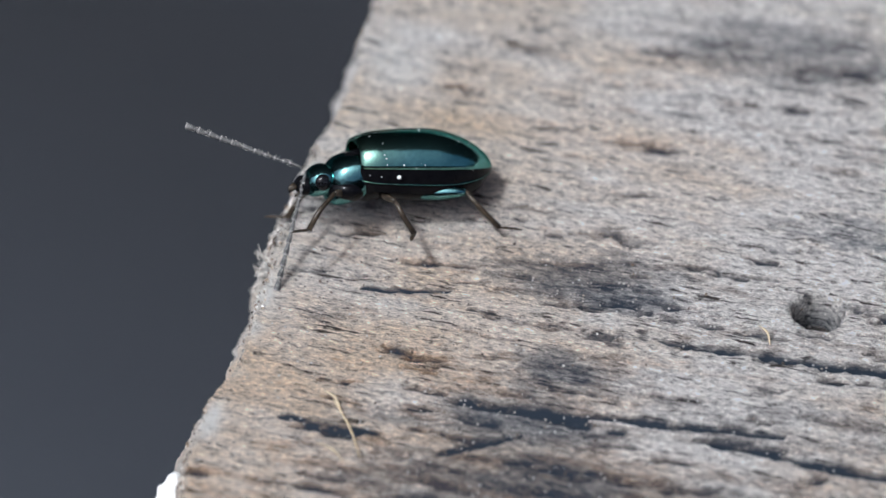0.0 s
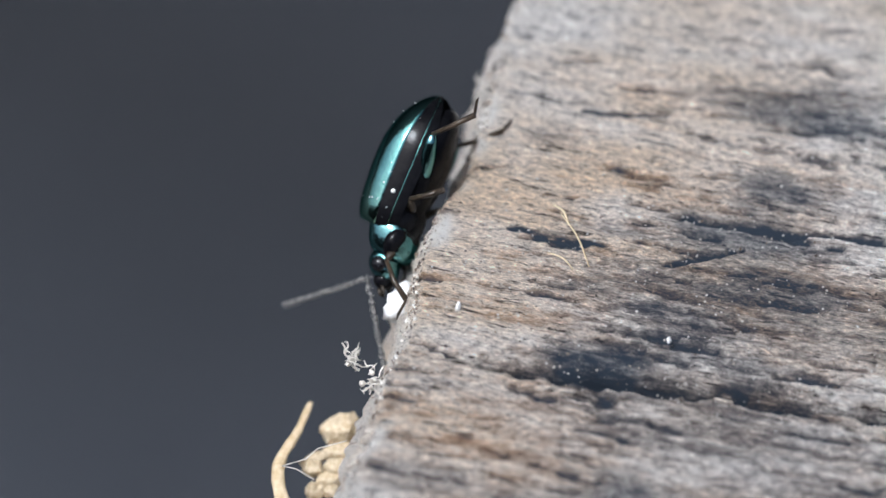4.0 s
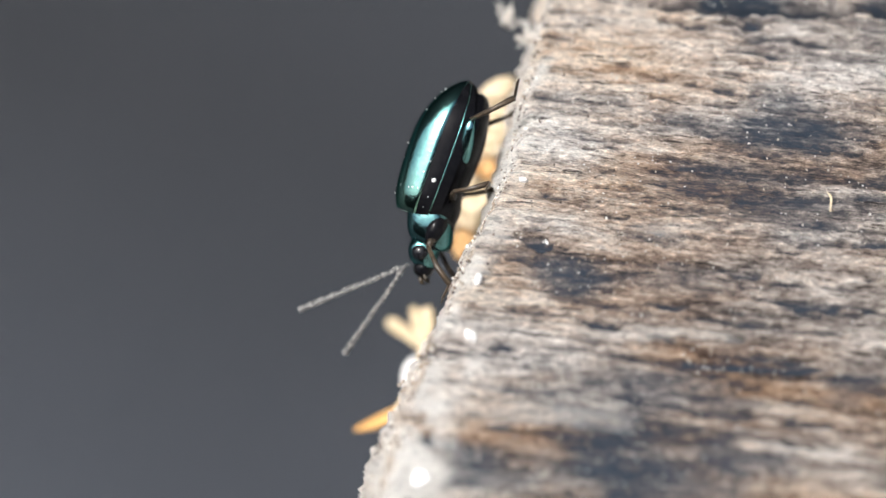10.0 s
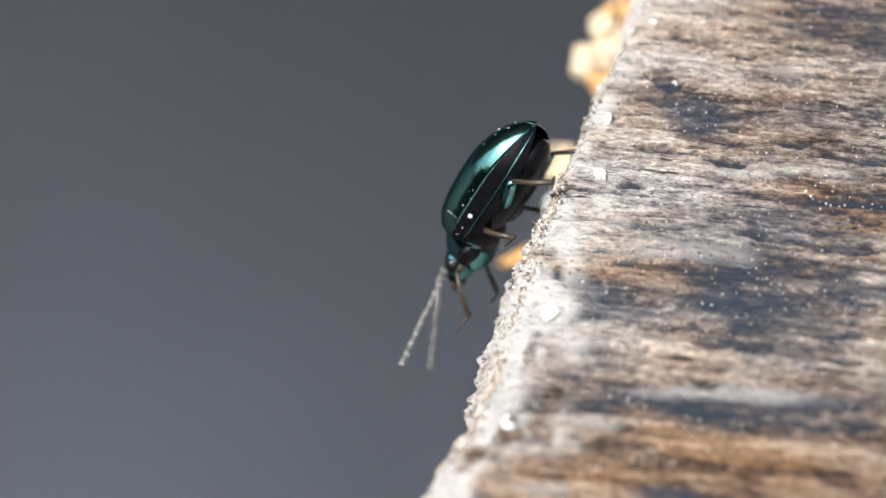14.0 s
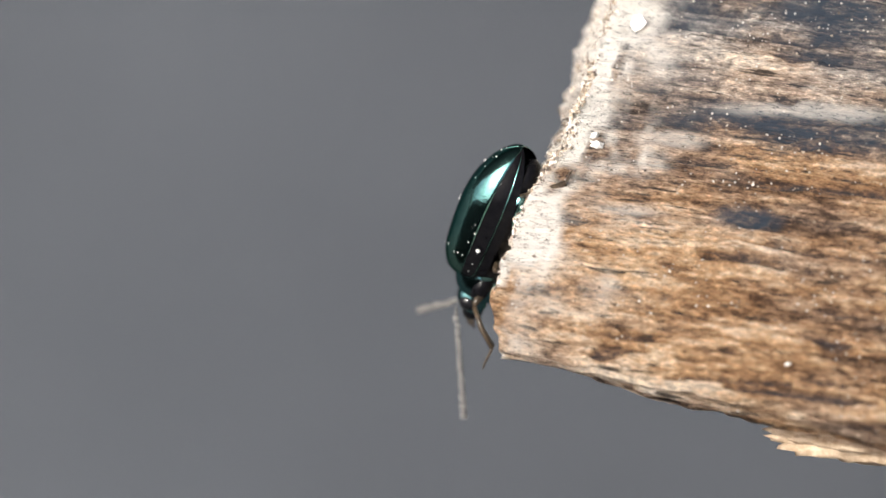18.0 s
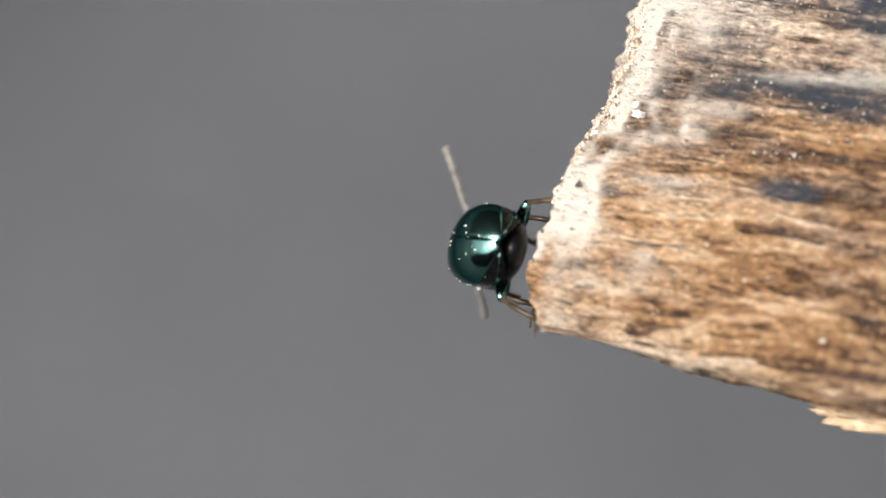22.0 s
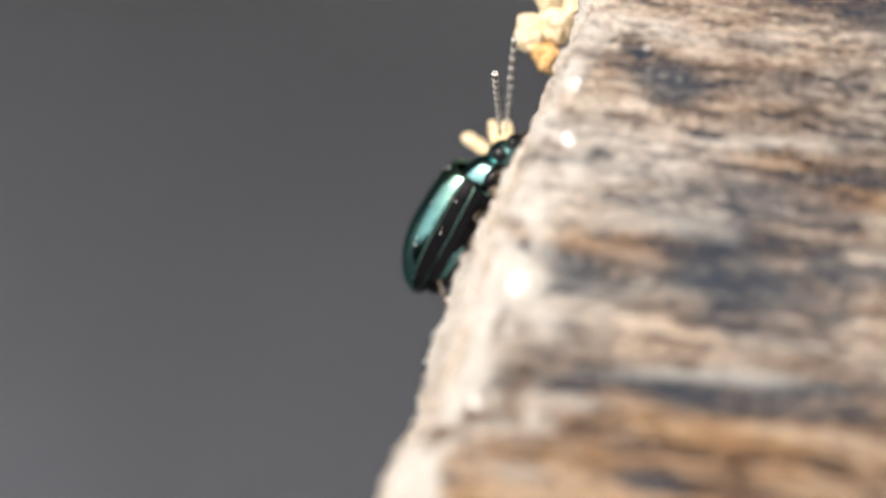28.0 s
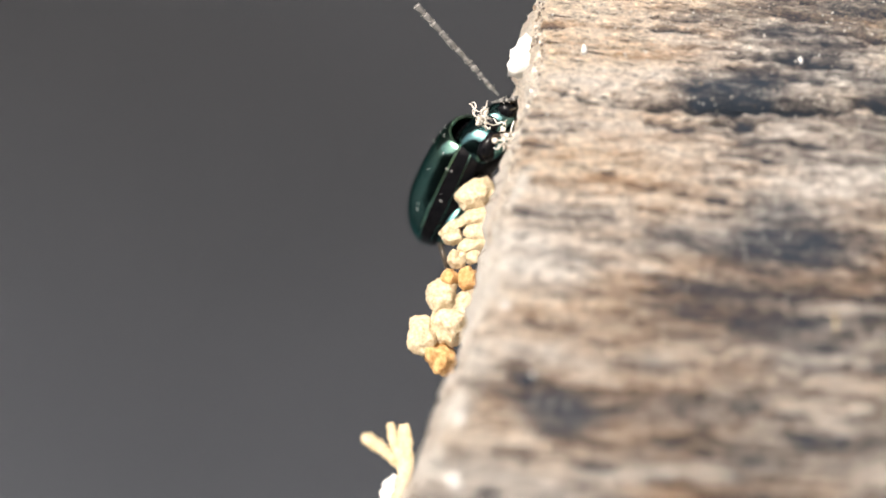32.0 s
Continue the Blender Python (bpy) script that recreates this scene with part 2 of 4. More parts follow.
BLOCKER = grainy_material("dark_blocker", (0.006, 0.006, 0.007), (0.014, 0.015, 0.017), 40, 0.9, 0.001)
POST = grainy_material("post_wood", (0.16, 0.12, 0.09), (0.32, 0.26, 0.2), 120, 0.8, 0.0006)


# ---- mesh helpers ----
def part(name, bm, mat, parent=None, label="", smooth=True):
    """Links a bmesh (in millimetres) as one object."""
    bmesh.ops.recalc_face_normals(bm, faces=bm.faces)
    for v in bm.verts:
        v.co *= MM
    me = bpy.data.meshes.new(name)
    bm.to_mesh(me)
    bm.free()
    me.materials.append(mat)
    if smooth:
        me.polygons.foreach_set("use_smooth", [True] * len(me.polygons))
    ob = new(name, me)
    if parent:
        ob.parent = parent
    if label:
        ob["label"] = label
    return ob


def tube(bm, pts, radii, sides=8, flat=1.0, cap=True):
    """A tapered tube along points; flat squashes it."""
    pts = [Vector(p) for p in pts]
    rings = []
    side = None
    for i, p in enumerate(pts):
        d = (pts[min(i + 1, len(pts) - 1)] - pts[max(i - 1, 0)]).normalized()
        if side is None:
            side = d.cross(Vector((0, 0, 1)) if abs(d.z) < 0.9 else Vector((1, 0, 0))).normalized()
        else:
            side = (side - d * side.dot(d)).normalized()
        up = d.cross(side)
        r = radii[i] if not isinstance(radii, (int, float)) else radii
        rings.append([bm.verts.new(p + (side * math.cos(a) + up * math.sin(a) * flat) * r)
                      for a in (2 * math.pi * k / sides for k in range(sides))])
    for a, b in zip(rings, rings[1:]):
        for k in range(sides):
            bm.faces.new((a[k], a[(k + 1) % sides], b[(k + 1) % sides], b[k]))
    if cap:
        bm.faces.new(rings[0])
        bm.faces.new(rings[-1])
    return bm


def blob(bm, centre, radii, seed=0, rough=0.15, sub=2, turn=None, freq=1.6):
    """A lumpy ellipsoid."""
    made = bmesh.ops.create_icosphere(bm, subdivisions=sub, radius=1.0)["verts"]
    off = Vector((seed * 3.7, seed * 1.3, seed * 2.1))
    for v in made:
        k = 1 + rough * (noise.noise(v.co * freq + off) + 0.5 * noise.noise(v.co * freq * 2.7 + off))
        p = Vector((v.co.x * radii[0], v.co.y * radii[1], v.co.z * radii[2])) * k
        if turn:
            p = turn @ p
        v.co = p + Vector(centre)
    return bm


def lattice(seed):
    return np.random.RandomState(seed).rand(256, 256)


def vnoise(x, y, seed):
    """Smooth value noise, 0 to 1."""
    tab = lattice(seed)
    xi, yi = np.floor(x).astype(int), np.floor(y).astype(int)
    fx, fy = x - xi, y - yi
    fx, fy = fx * fx * (3 - 2 * fx), fy * fy * (3 - 2 * fy)
    x0, x1, y0, y1 = xi % 256, (xi + 1) % 256, yi % 256, (yi + 1) % 256
    return (tab[x0, y0] * (1 - fx) + tab[x1, y0] * fx) * (1 - fy) + (tab[x0, y1] * (1 - fx) + tab[x1, y1] * fx) * fy


def fbm(x, y, seed, octaves=4, gain=0.55):
    total, amp, norm = 0, 1.0, 0
    for k in range(octaves):
        total = total + amp * vnoise(x * 2 ** k + 13.7 * k, y * 2 ** k + 7.1 * k, seed + k)
        norm += amp
        amp *= gain
    return total / norm


# ---- ground, and unseen dark surfaces ----
def slab(name, lo, hi, mat):
    bm = bmesh.new()
    bmesh.ops.create_cube(bm, size=1.0)
    for v in bm.verts:
        v.co = Vector([(a + b) / 2 + c * (b - a) for a, b, c in zip(lo, hi, v.co)])
    return part(name, bm, mat, smooth=False)


GROUND_Z = -250
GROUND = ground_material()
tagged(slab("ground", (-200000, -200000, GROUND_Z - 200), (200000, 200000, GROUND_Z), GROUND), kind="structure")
# Unseen dark surfaces, added so the shell mirrors black beside a strip of sky.
tagged(slab("unseen_blocker_south", (-3000, -1000, GROUND_Z), (3000, -850, 650), BLOCKER), kind="structure")
tagged(slab("unseen_blocker_north", (-3000, 700, GROUND_Z), (3000, 850, 2600), BLOCKER), kind="structure")

# ---- the plank ----
UNDER = radians(52)     # the near side is undercut


def edge_x(y):
    """The end's edge: sawn a little askew and bowed."""
    return np.interp(y, [0, 4, 8, 12, 14, 17, 19, 21.4, 23.8, 27, 30, 35, 40, 60, 95],
                     [-3.3, -2.6, -1.65, -1.0, -0.6, 0.0, 0.40, 0.72, 1.10, 1.50, 1.82, 2.5, 3.35, 6.6, 12.5])


THICK = 14.0


def end_profile(s, y=30.0):
    """Offset outward and drop below the top at arc length s past the end's edge: a worn arris, then a face that flares out."""
    out = np.interp(s, [0, 0.28, 0.70, 2.35, 4.4, 15], [0, 0.16, 0.42, 1.15, 1.58, 1.62])
    drop = np.interp(s, [0, 0.28, 0.70, 2.35, 4.4, 15], [0, 0.10, 0.45, 2.00, 3.80, 14.3])
    return out * np.interp(y, [2, 4.5, 7, 9, 12, 17, 22, 27], [0.0, 0.1, 0.5, 0.7, 0.72, 0.62, 0.6, 0.5]), drop


def side_profile(s):
    r, turn_to = 0.9, math.pi / 2 + UNDER
    arc = r * turn_to
    a = np.clip(s / r, 0, turn_to)
    out, drop = r * np.sin(a), r * (1 - np.cos(a))
    past = np.maximum(s - arc, 0)
    return out - past * math.sin(UNDER), drop + past * math.cos(UNDER)


# cracks along the grain: x, y, length, half width, depth, slope
CRACKS = [(2.027, 24.187, 15.369, 0.15, 1.6, 0.007), (9.947, 31.373, 9.465, 0.1, 0.6, -0.02), (11.75, 28.778, 6.953, 0.09, 0.5, -0.081), (6.658, 29.151, 4.048, 0.05, 0.3, -0.113), (6.287, 29.047, 7.893, 0.07, 0.4, 0.006), (6.51, 27.538, 1.956, 0.05, 0.3, 0.432), (-0.93, 1.92, 1.45, 0.06, 0.35, 0.02), (-1.51, 1.55, 0.86, 0.05, 0.25, -0.13), (2.02, 1.37, 3.62, 0.04, 0.3, -0.07), (0.75, 1.51, 2.96, 0.03, 0.25, -0.02), (1.57, 6.18, 4.72, 0.06, 0.25, -0.02), (3.32, 13.43, 4.78, 0.05, 0.2, 0), (4.22, 31.82, 2, 0.04, 0.2, 0.1), (2.75, 28.11, 2.86, 0.04, 0.2, -0.08)]
# blue-black stains: x, y, half length, half width, strength
STAINS_FAR = [(9.61, 32.57, 1.65, 0.72, 0.95), (9.01, 30.06, 1.37, 0.59, 0.95), (8, 28.26, 1.61, 0.76, 0.95), (8.86, 27.17, 1.73, 0.68, 0.95), (14.87, 34.94, 1.14, 0.46, 0.95), (13.12, 40.07, 2.5, 0.84, 0.75), (3.58, 31.02, 0.52, 0.26, 0.62), (5.24, 30.17, 0.19, 0.14, 0.95), (13.22, 29.48, 2.36, 0.61, 0.5), (7.36, 27.56, 2.49, 1.8, 0.62), (11.84, 26.78, 2.5, 1.37, 0.56), (8.13, 28.49, 1.66, 0.6, 0.95), (7.39, 26.92, 2.67, 0.91, 0.75), (9.83, 26.64, 2.3, 1.12, 0.69), (5.22, 24.58, 0.89, 0.45, 0.95), (8.09, 27, 2.6, 1.6, 0.62), (8.7, 30.02, 0.95, 0.42, 0.95), (5.32, 24.58, 0.9, 0.42, 0.8), (8.55, 29.98, 1.1, 0.55, 0.95), (7.78, 28.25, 1.9, 0.9, 0.9), (9.36, 32.56, 1.9, 0.75, 0.85)]
STAINS_MID = [(6.31, 21.23, 0.95, 0.45, 0.85), (9.47, 32.45, 1.45, 0.49, 0.6), (2.19, 20.92, 0.73, 0.43, 0.6), (3.55, 30.92, 0.66, 0.28, 0.5), (9.74, 22.79, 2.14, 1.09, 0.5), (7.31, 22.48, 1.79, 0.64, 0.4), (5.3, 24.53, 0.67, 0.31, 0.9), (6.24, 21.19, 0.88, 0.45, 0.85), (6.63, 20.37, 1.11, 0.55, 0.8), (1.75, 20.89, 0.77, 0.46, 0.6), (5.35, 18.11, 2.32, 0.79, 0.65), (7.07, 17.38, 0.98, 0.51, 0.6), (1.95, 15.42, 0.73, 0.67, 0.85), (0.56, 14.71, 0.67, 0.7, 0.5), (4.36, 15.74, 0.98, 0.32, 0.5)]
STAINS_NEAR = [(1.64, 13.17, 0.98, 0.3, 0.5), (1.15, 14.48, 0.75, 0.53, 0.5), (3.33, 12.37, 1.49, 0.65, 0.7), (3.86, 10.56, 1.71, 0.83, 0.85), (0.31, 10.27, 0.62, 0.55, 0.75), (0.18, 9.14, 0.61, 0.4, 0.7), (3.59, 7.71, 1.93, 0.43, 0.8), (5.63, 7.38, 0.93, 0.25, 0.6), (3.26, 7.42, 1.48, 0.52, 0.7), (2.15, 5.26, 0.5, 0.19, 0.85), (0.46, 8.97, 1.26, 0.52, 0.5), (-0.08, 3.17, 0.76, 0.21, 0.4)]
# pale encrusted streaks, in the same terms
PALE_STREAKS = [(3.27, 14.12, 0.85, 0.14, 0.9), (4.09, 14.32, 0.73, 0.11, 0.8), (5.18, 14.26, 0.48, 0.12, 0.6), (4.04, 17.26, 0.72, 0.2, 0.5), (3.29, 7.99, 1.37, 0.14, 0.6), (-0.55, 5.27, 0.74, 0.11, 0.6), (1.18, 11.86, 1.78, 0.22, 0.5), (0.39, 7.11, 0.73, 0.17, 0.6), (0.16, 17.08, 0.36, 0.4, 0.7), (0.62, 18.57, 0.37, 0.32, 0.6), (3.98, 38.3, 0.67, 0.59, 0.8), (7.23, 37.49, 0.8, 0.25, 0.4)]
HOLE = (14.41, 32.71)


def lay(flat, v, out, drop):
    """Where a spot lies: so far in from the end's edge, so far in from the near side, and past the edge by out and drop.
    The near side runs a little askew to the grain and is undercut."""
    x = flat - out + edge_x(v + 2.0)
    y = v + 1.2 + (1.17 - 0.16 * np.clip(x, -5, 25) - 0.06 * np.clip(x, -5, 0)) * np.exp(-v / 12)
    return x, y + 0.97 * np.minimum(drop, 13) * np.clip(1 - v / 13.5, 0, 1)


def ragged(v, u):
    """How far the sawn edge wavers."""
    return (fbm(v / 2.4, v * 0 + 3.1, 21, 4) - 0.5) * 0.9 + (fbm(v / 0.35, u / 0.5, 22, 3) - 0.5) * 0.28


def torn(v, drop):
    """How far the sawn face is torn in or out."""
    return (1 - np.exp(-drop / 0.4)) * (fbm(v / 0.5, drop / 0.3, 51, 4) - 0.5) * 0.55


def plank():
    su = np.r_[-np.linspace(15.0, 1.5, 80), -np.linspace(1.45, 0.05, 26), np.arange(0, 17, 0.09), np.linspace(17.1, 26, 60), np.linspace(28, 160, 14)]
    sv = np.r_[-np.linspace(14, 2.6, 26), -np.linspace(2.5, 0.06, 34), np.arange(0, 42, 0.10), np.linspace(42.3, 60, 60), np.linspace(62, 95, 8)]
    U, V = np.meshgrid(su, sv, indexing="ij")
    ex, ez = end_profile(np.maximum(-U, 0), np.maximum(V, 0) + 2.0)
    sy, sz = side_profile(np.maximum(-V, 0))
    flat = np.maximum(U, 0)
    # the sawn end wavers; the edge is ragged
    near = np.exp(-flat / 0.5)
    x, y = lay(flat, np.maximum(V, 0), ex, ez)
    x = x + ragged(V, U) * near
    y = y - sy
    z = -ez - sz
    # relief of the weathered grain
    gx = x + 0.6 * fbm(x / 6, y / 3, 5, 2)
    gy = y + 0.07 * x + 0.5 * fbm(x / 7, y / 4, 6, 3)
    broad = fbm(gx / 7, gy / 1.6, 31, 3) - 0.5
    ridges = fbm(gx / 2.6, gy / 0.26, 32, 4) - 0.5
    fibres = fbm(gx / 0.8, gy / 0.10, 33, 3) - 0.5
    crumbs = fbm(x / 0.16, y / 0.16, 34, 2) - 0.5
    up = 0.25 * broad + 0.13 * ridges + 0.12 * fibres + 0.10 * crumbs
    dark = np.zeros_like(x)
    for cx, cy, length, half, depth, slope in CRACKS:
        along = (x - cx) / length
        mid = cy + slope * (x - cx) + 0.16 * (fbm(x / 1.3, x * 0 + cy, 40, 3) - 0.5)
        wide = half * np.clip(2.2 * fbm(x / 0.5, x * 0 + cy * 3, 41, 4) - 0.1, 0.55, 1.2) * np.clip(along * 8, 0, 1) * np.clip((1 - along) * 4, 0, 1)
        cut = np.exp(-((y - mid) / (wide + 0.012)) ** 2) * (wide > 0.004)
        up -= depth * cut
        dark = np.maximum(dark, cut)
    fissure = np.clip((fbm(gx / 1.5, gy / 0.17, 91, 3) - 0.66) * 12, 0, 1)
    up -= 0.22 * fissure
    hole = np.exp(-(((x - HOLE[0]) / 0.50) ** 2 + ((y - HOLE[1]) / 0.44) ** 2) ** 3)
    up -= 3.5 * hole
    hole_dark = np.exp(-(((x - HOLE[0]) / 0.55) ** 2 + ((y - HOLE[1]) / 0.48) ** 2) ** 3)
    top = np.exp(-(ez + sz) / 0.8)
    z = z + up * (0.35 + 0.65 * top)
    x = x - torn(V, ez)
    y = y + (1 - np.exp(-sz / 0.5)) * (fbm(x / 3.5, sz / 0.4, 52, 4) - 0.5) * 0.7
    # tone shifts with distance from the near side and from the end's edge
    tone_shift = np.interp(y, [0, 7, 10, 14, 20, 27, 36, 50], [-0.20, -0.20, -0.10, -0.10, 0.0, 0.24, 0.42, 0.46])
    tone_shift = tone_shift + 0.28 * np.exp(-(flat / 2.2) ** 2) * np.clip((y - 9) / 4, 0, 1) * np.clip((36 - y) / 8, 0, 1)
    tone_shift = tone_shift - 0.12 * np.clip((flat - 1.5) / 4, 0, 1) * np.clip((26 - y) / 6, 0, 1) * np.clip((y - 5) / 3, 0, 1)
    tone_shift = tone_shift - 0.14 * np.clip((flat - 4) / 8, 0, 1) * np.clip((34 - y) / 4, 0, 1) * np.clip((y - 24) / 3, 0, 1)
    tone_shift = tone_shift + 0.40 * np.exp(-flat / 5) * np.clip((y - 26) / 5, 0, 1)
    # tone of the grain, set darker in cracks and fissures
    tone = np.clip(0.5 + tone_shift + 0.65 * ridges + 0.9 * fibres + 0.8 * broad - 1.3 * dark - 0.65 * fissure, 0, 1.4)
    stain_and_recess = np.zeros_like(x)
    wob = 0.9 * (fbm(x / 2.4, (y + 0.07 * x) / 0.8, 61, 5, 0.65) - 0.5)
    for cx, cy, rx, ry, power in STAINS_FAR + STAINS_MID + STAINS_NEAR:
        r2 = np.sqrt(((x - cx) / rx) ** 2 + ((y - cy) / ry) ** 2) + 2.9 * wob
        stain_and_recess = np.maximum(stain_and_recess, power * np.clip((1.9 - r2) / 1.3, 0, 1))
    streaky = np.clip(1 - np.abs(y - 10) / 5, 0, 1)
    stain_and_recess = np.maximum(stain_and_recess, np.clip((y - 6) / 4, 0.3, 1) * (0.5 + 0.3 * streaky) * np.clip((fbm(gx / 2.2, gy / 0.45, 62, 4) - 0.60 + 0.09 * streaky) * 8, 0, 1))
    # recesses are painted dark: cracks, fissures and the hole take the stain colour
    stain_and_recess = np.maximum(stain_and_recess, np.maximum(1.9 * dark * np.clip((y - 7) / 6, 0.2, 1), 0.75 * fissure * np.clip((y - 5) / 6, 0.3, 1))) * top
    stain_and_recess = np.maximum(stain_and_recess, 2.0 * hole_dark)
    warm = 0.17 - 0.006 * np.clip(y - 14, 0, 20) + 0.9 * (fbm(gx / 8, gy / 3.0, 71, 3) - 0.45) + 0.95 * np.exp(-(np.maximum(y, 0) / 7.5) ** 2) + 1.1 * np.exp(-flat / 5.5) * np.exp(-((y - 28.3) / 3.2) ** 2) + 0.3 * np.exp(-flat / 4) * np.exp(-((y - 38) / 3) ** 2)
    patchy = fbm(V / 1.2, (flat - ez) / 0.8, 72, 3) - 0.45
    near_corner = np.exp(-(np.maximum(np.abs(y - 7.5) - 3.5, 0) / np.where(y < 7, 1.5, 3.0)) ** 2)
    # white crust along the edge; the corner's sunlit glare is painted in with it
    sunlit_crust = np.exp(-ez / 0.5) * np.exp(-(flat / (0.3 + 0.9 * near_corner * fbm(V / 0.9, flat / 0.7, 75, 4) ** 2.2 * 2.6)) ** 1.2)
    pale = sunlit_crust * np.clip(-0.3 + 4.5 * patchy + 5.0 * near_corner * np.clip(fbm(V / 0.8, flat / 0.45, 76, 3) - 0.22, 0, 1), 0, 1.6) * (1 - 0.45 * (ez > 2.0) * (1 - near_corner))
    tone = tone + 0.4 * np.clip(ez / 0.4, 0, 1)
    warm = warm - 0.35 * np.clip(ez / 0.4, 0, 1)
    for cx, cy, rx, ry, power in PALE_STREAKS:
        r2 = np.sqrt(((x - cx) / rx) ** 2 + ((y - cy) / ry) ** 2) + 2.2 * wob
        pale = np.maximum(pale, 0.68 * power * np.clip(1.5 - r2, 0, 1))
    nu, nv = U.shape
    verts = np.stack([x, y, z], -1).reshape(-1, 3) * MM
    idx = np.arange(nu * nv).reshape(nu, nv)
    quads = np.stack([idx[:-1, :-1], idx[1:, :-1], idx[1:, 1:], idx[:-1, 1:]], -1).reshape(-1, 4)
    me = bpy.data.meshes.new("wooden_plank")
    me.from_pydata(verts.tolist(), [], quads.tolist())
    for key, val in (("tone", tone), ("stain_and_recess", stain_and_recess), ("pale", pale), ("warm", np.clip(warm, 0, 1)), ("sawn", np.clip(ez / 0.5, 0, 0.95))):
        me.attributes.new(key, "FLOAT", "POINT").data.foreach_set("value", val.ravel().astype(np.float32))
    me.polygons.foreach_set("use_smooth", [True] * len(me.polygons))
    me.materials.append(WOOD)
    ob = new("wooden_plank", me)
    tagged(ob, "weathered grey-brown wooden plank with a rough sawn end and dark stains", "plank")
    under = slab("plank_underside", (6.5, 14.0, -THICK), (160, 90, -1.2), WOOD)
    under.parent = ob
    return ob


plank()
tagged(slab("wooden_post", (70, 20, GROUND_Z), (140, 80, -THICK), POST), "plain wooden post under the plank", "post")


# ---- crumbs and fibres on the wood ----
def crumb(name, at, radii, mat, label, category, seed, rough=0.2, sub=2, group="", lumps=1):
    rnd = random.Random(seed)
    bm = bmesh.new()
    for k in range(lumps):
        off = Vector((0, 0, 0)) if k == 0 else Vector([rnd.uniform(-0.8, 0.8) * r for r in radii])
        blob(bm, off, [r * (1 if k == 0 else rnd.uniform(0.4, 0.7)) for r in radii], seed + k, rough, sub, Euler([rnd.uniform(0, 3) for _ in range(3)]).to_matrix())
    ob = part(name, bm, mat)
    ob.location = Vector(at) * MM
    return tagged(ob, label, category, group)


def pellet(at, rx, ry, orange, seed):
    rnd = random.Random(seed)
    bm = bmesh.new()
    turn = Euler((rnd.uniform(-0.4, 0.4), rnd.uniform(-0.4, 0.4), rnd.uniform(-0.3, 0.5))).to_matrix()
    blob(bm, (0.1, 0, -0.05), (rx * 1.1, ry * 1.1, ry * 1.1), seed, 0.28, 4, turn, 1.3)
    for v in bm.verts:
        v.co *= 1 + 0.16 * noise.noise(v.co * 5 + Vector((seed, 0, 0))) + 0.07 * noise.noise(v.co * 14) + 0.025 * noise.noise(v.co * 31)
    ob = part("frass_pellet", bm, FRASS_ORANGE if orange else FRASS)
    ob.location = Vector(at) * MM
    tagged(ob, "orange-brown frass pellet stuck to the sawn plank end" if orange else "cream frass pellet stuck to the sawn plank end", "pellet", "frass pellets on the plank end")


for k, (px, py, pz, rx, ry, orange) in enumerate([(-0.32, 25.1, -4.42, 0.41, 0.31, 0), (-0.78, 24.42, -4.69, 0.36, 0.11, 0), (-0.8, 24.2, -4.79, 0.22, 0.19, 0), (-0.27, 24.63, -4.62, 0.38, 0.18, 0), (-0.11, 24.31, -4.75, 0.41, 0.22, 0), (-0.33, 24.02, -4.87, 0.36, 0.19, 0), (-0.7, 23.7, -5, 0.19, 0.19, 0), (-0.35, 23.77, -4.98, 0.17, 0.15, 0), (-0.41, 23.28, -5.18, 0.23, 0.23, 1), (-0.84, 23.29, -5.17, 0.18, 0.18, 1), (-0.99, 22.96, -5.45, 0.34, 0.33, 0), (-0.51, 22.87, -5.56, 0.41, 0.23, 0), (-0.81, 22.55, -5.86, 0.43, 0.41, 0), (-1.42, 22.32, -6.05, 0.3, 0.38, 0), (-1, 21.97, -6.4, 0.3, 0.38, 1)]):
    pellet((px, py, pz), rx, ry, orange, 100 + k)
crumb("chalk_chip", (0.86, 26.62, -1.4), (0.34, 0.38, 0.5), CHALK, "bright white angular chip wedged on the plank edge", "chip", 7, 0.45, 3)


def lint(at, seed, size=1.0):
    """A tuft of tangled fibres with dust in it."""
    rnd = random.Random(seed)
    bm = bmesh.new()
    for _ in range(16):
        p = Vector([rnd.gauss(0, 0.10) for _ in range(3)])
        d = Vector([rnd.gauss(0, 1) for _ in range(3)]).normalized()
        pts = [p]
        for _ in range(6):
            d = (d + Vector([rnd.gauss(0, 0.6) for _ in range(3)])).normalized()
            pts.append(pts[-1] + d * 0.08)
        tube(bm, pts, [0.008, 0.016, 0.02, 0.02, 0.018, 0.014, 0.006], 5)
    for k in range(6):
        blob(bm, [rnd.gauss(0, 0.12) for _ in range(3)], [rnd.uniform(0.03, 0.08)] * 3, seed + k, 0.4, 2)
    for v in bm.verts:
        v.co *= size
    ob = part("lint_tuft", bm, GRIT)
    ob.location = Vector(at) * MM
    return tagged(ob, "pale tangled lint with dust on the plank edge", "lint", "lint on the edge")


for k, at in enumerate([(-0.05, 25.23, -2), (0.52, 24.66, -2), (0.79, 23.89, -2), (0.81, 24.51, -2), (1.81, 32.8, -0.6), (1.82, 32.34, -0.6), (1.87, 31.83, -0.6)]):
    lint(at, 40 + k, 0.5 if at[1] > 30 else 1.0)
chip = part("wood_chip", blob(bmesh.new(), (0, 0, 0), (2.4, 0.42, 0.5), 21, 0.45, 4, None, 2.0), SLIVER)
chip.location = Vector((5.55, 1.38, -3.0)) * MM
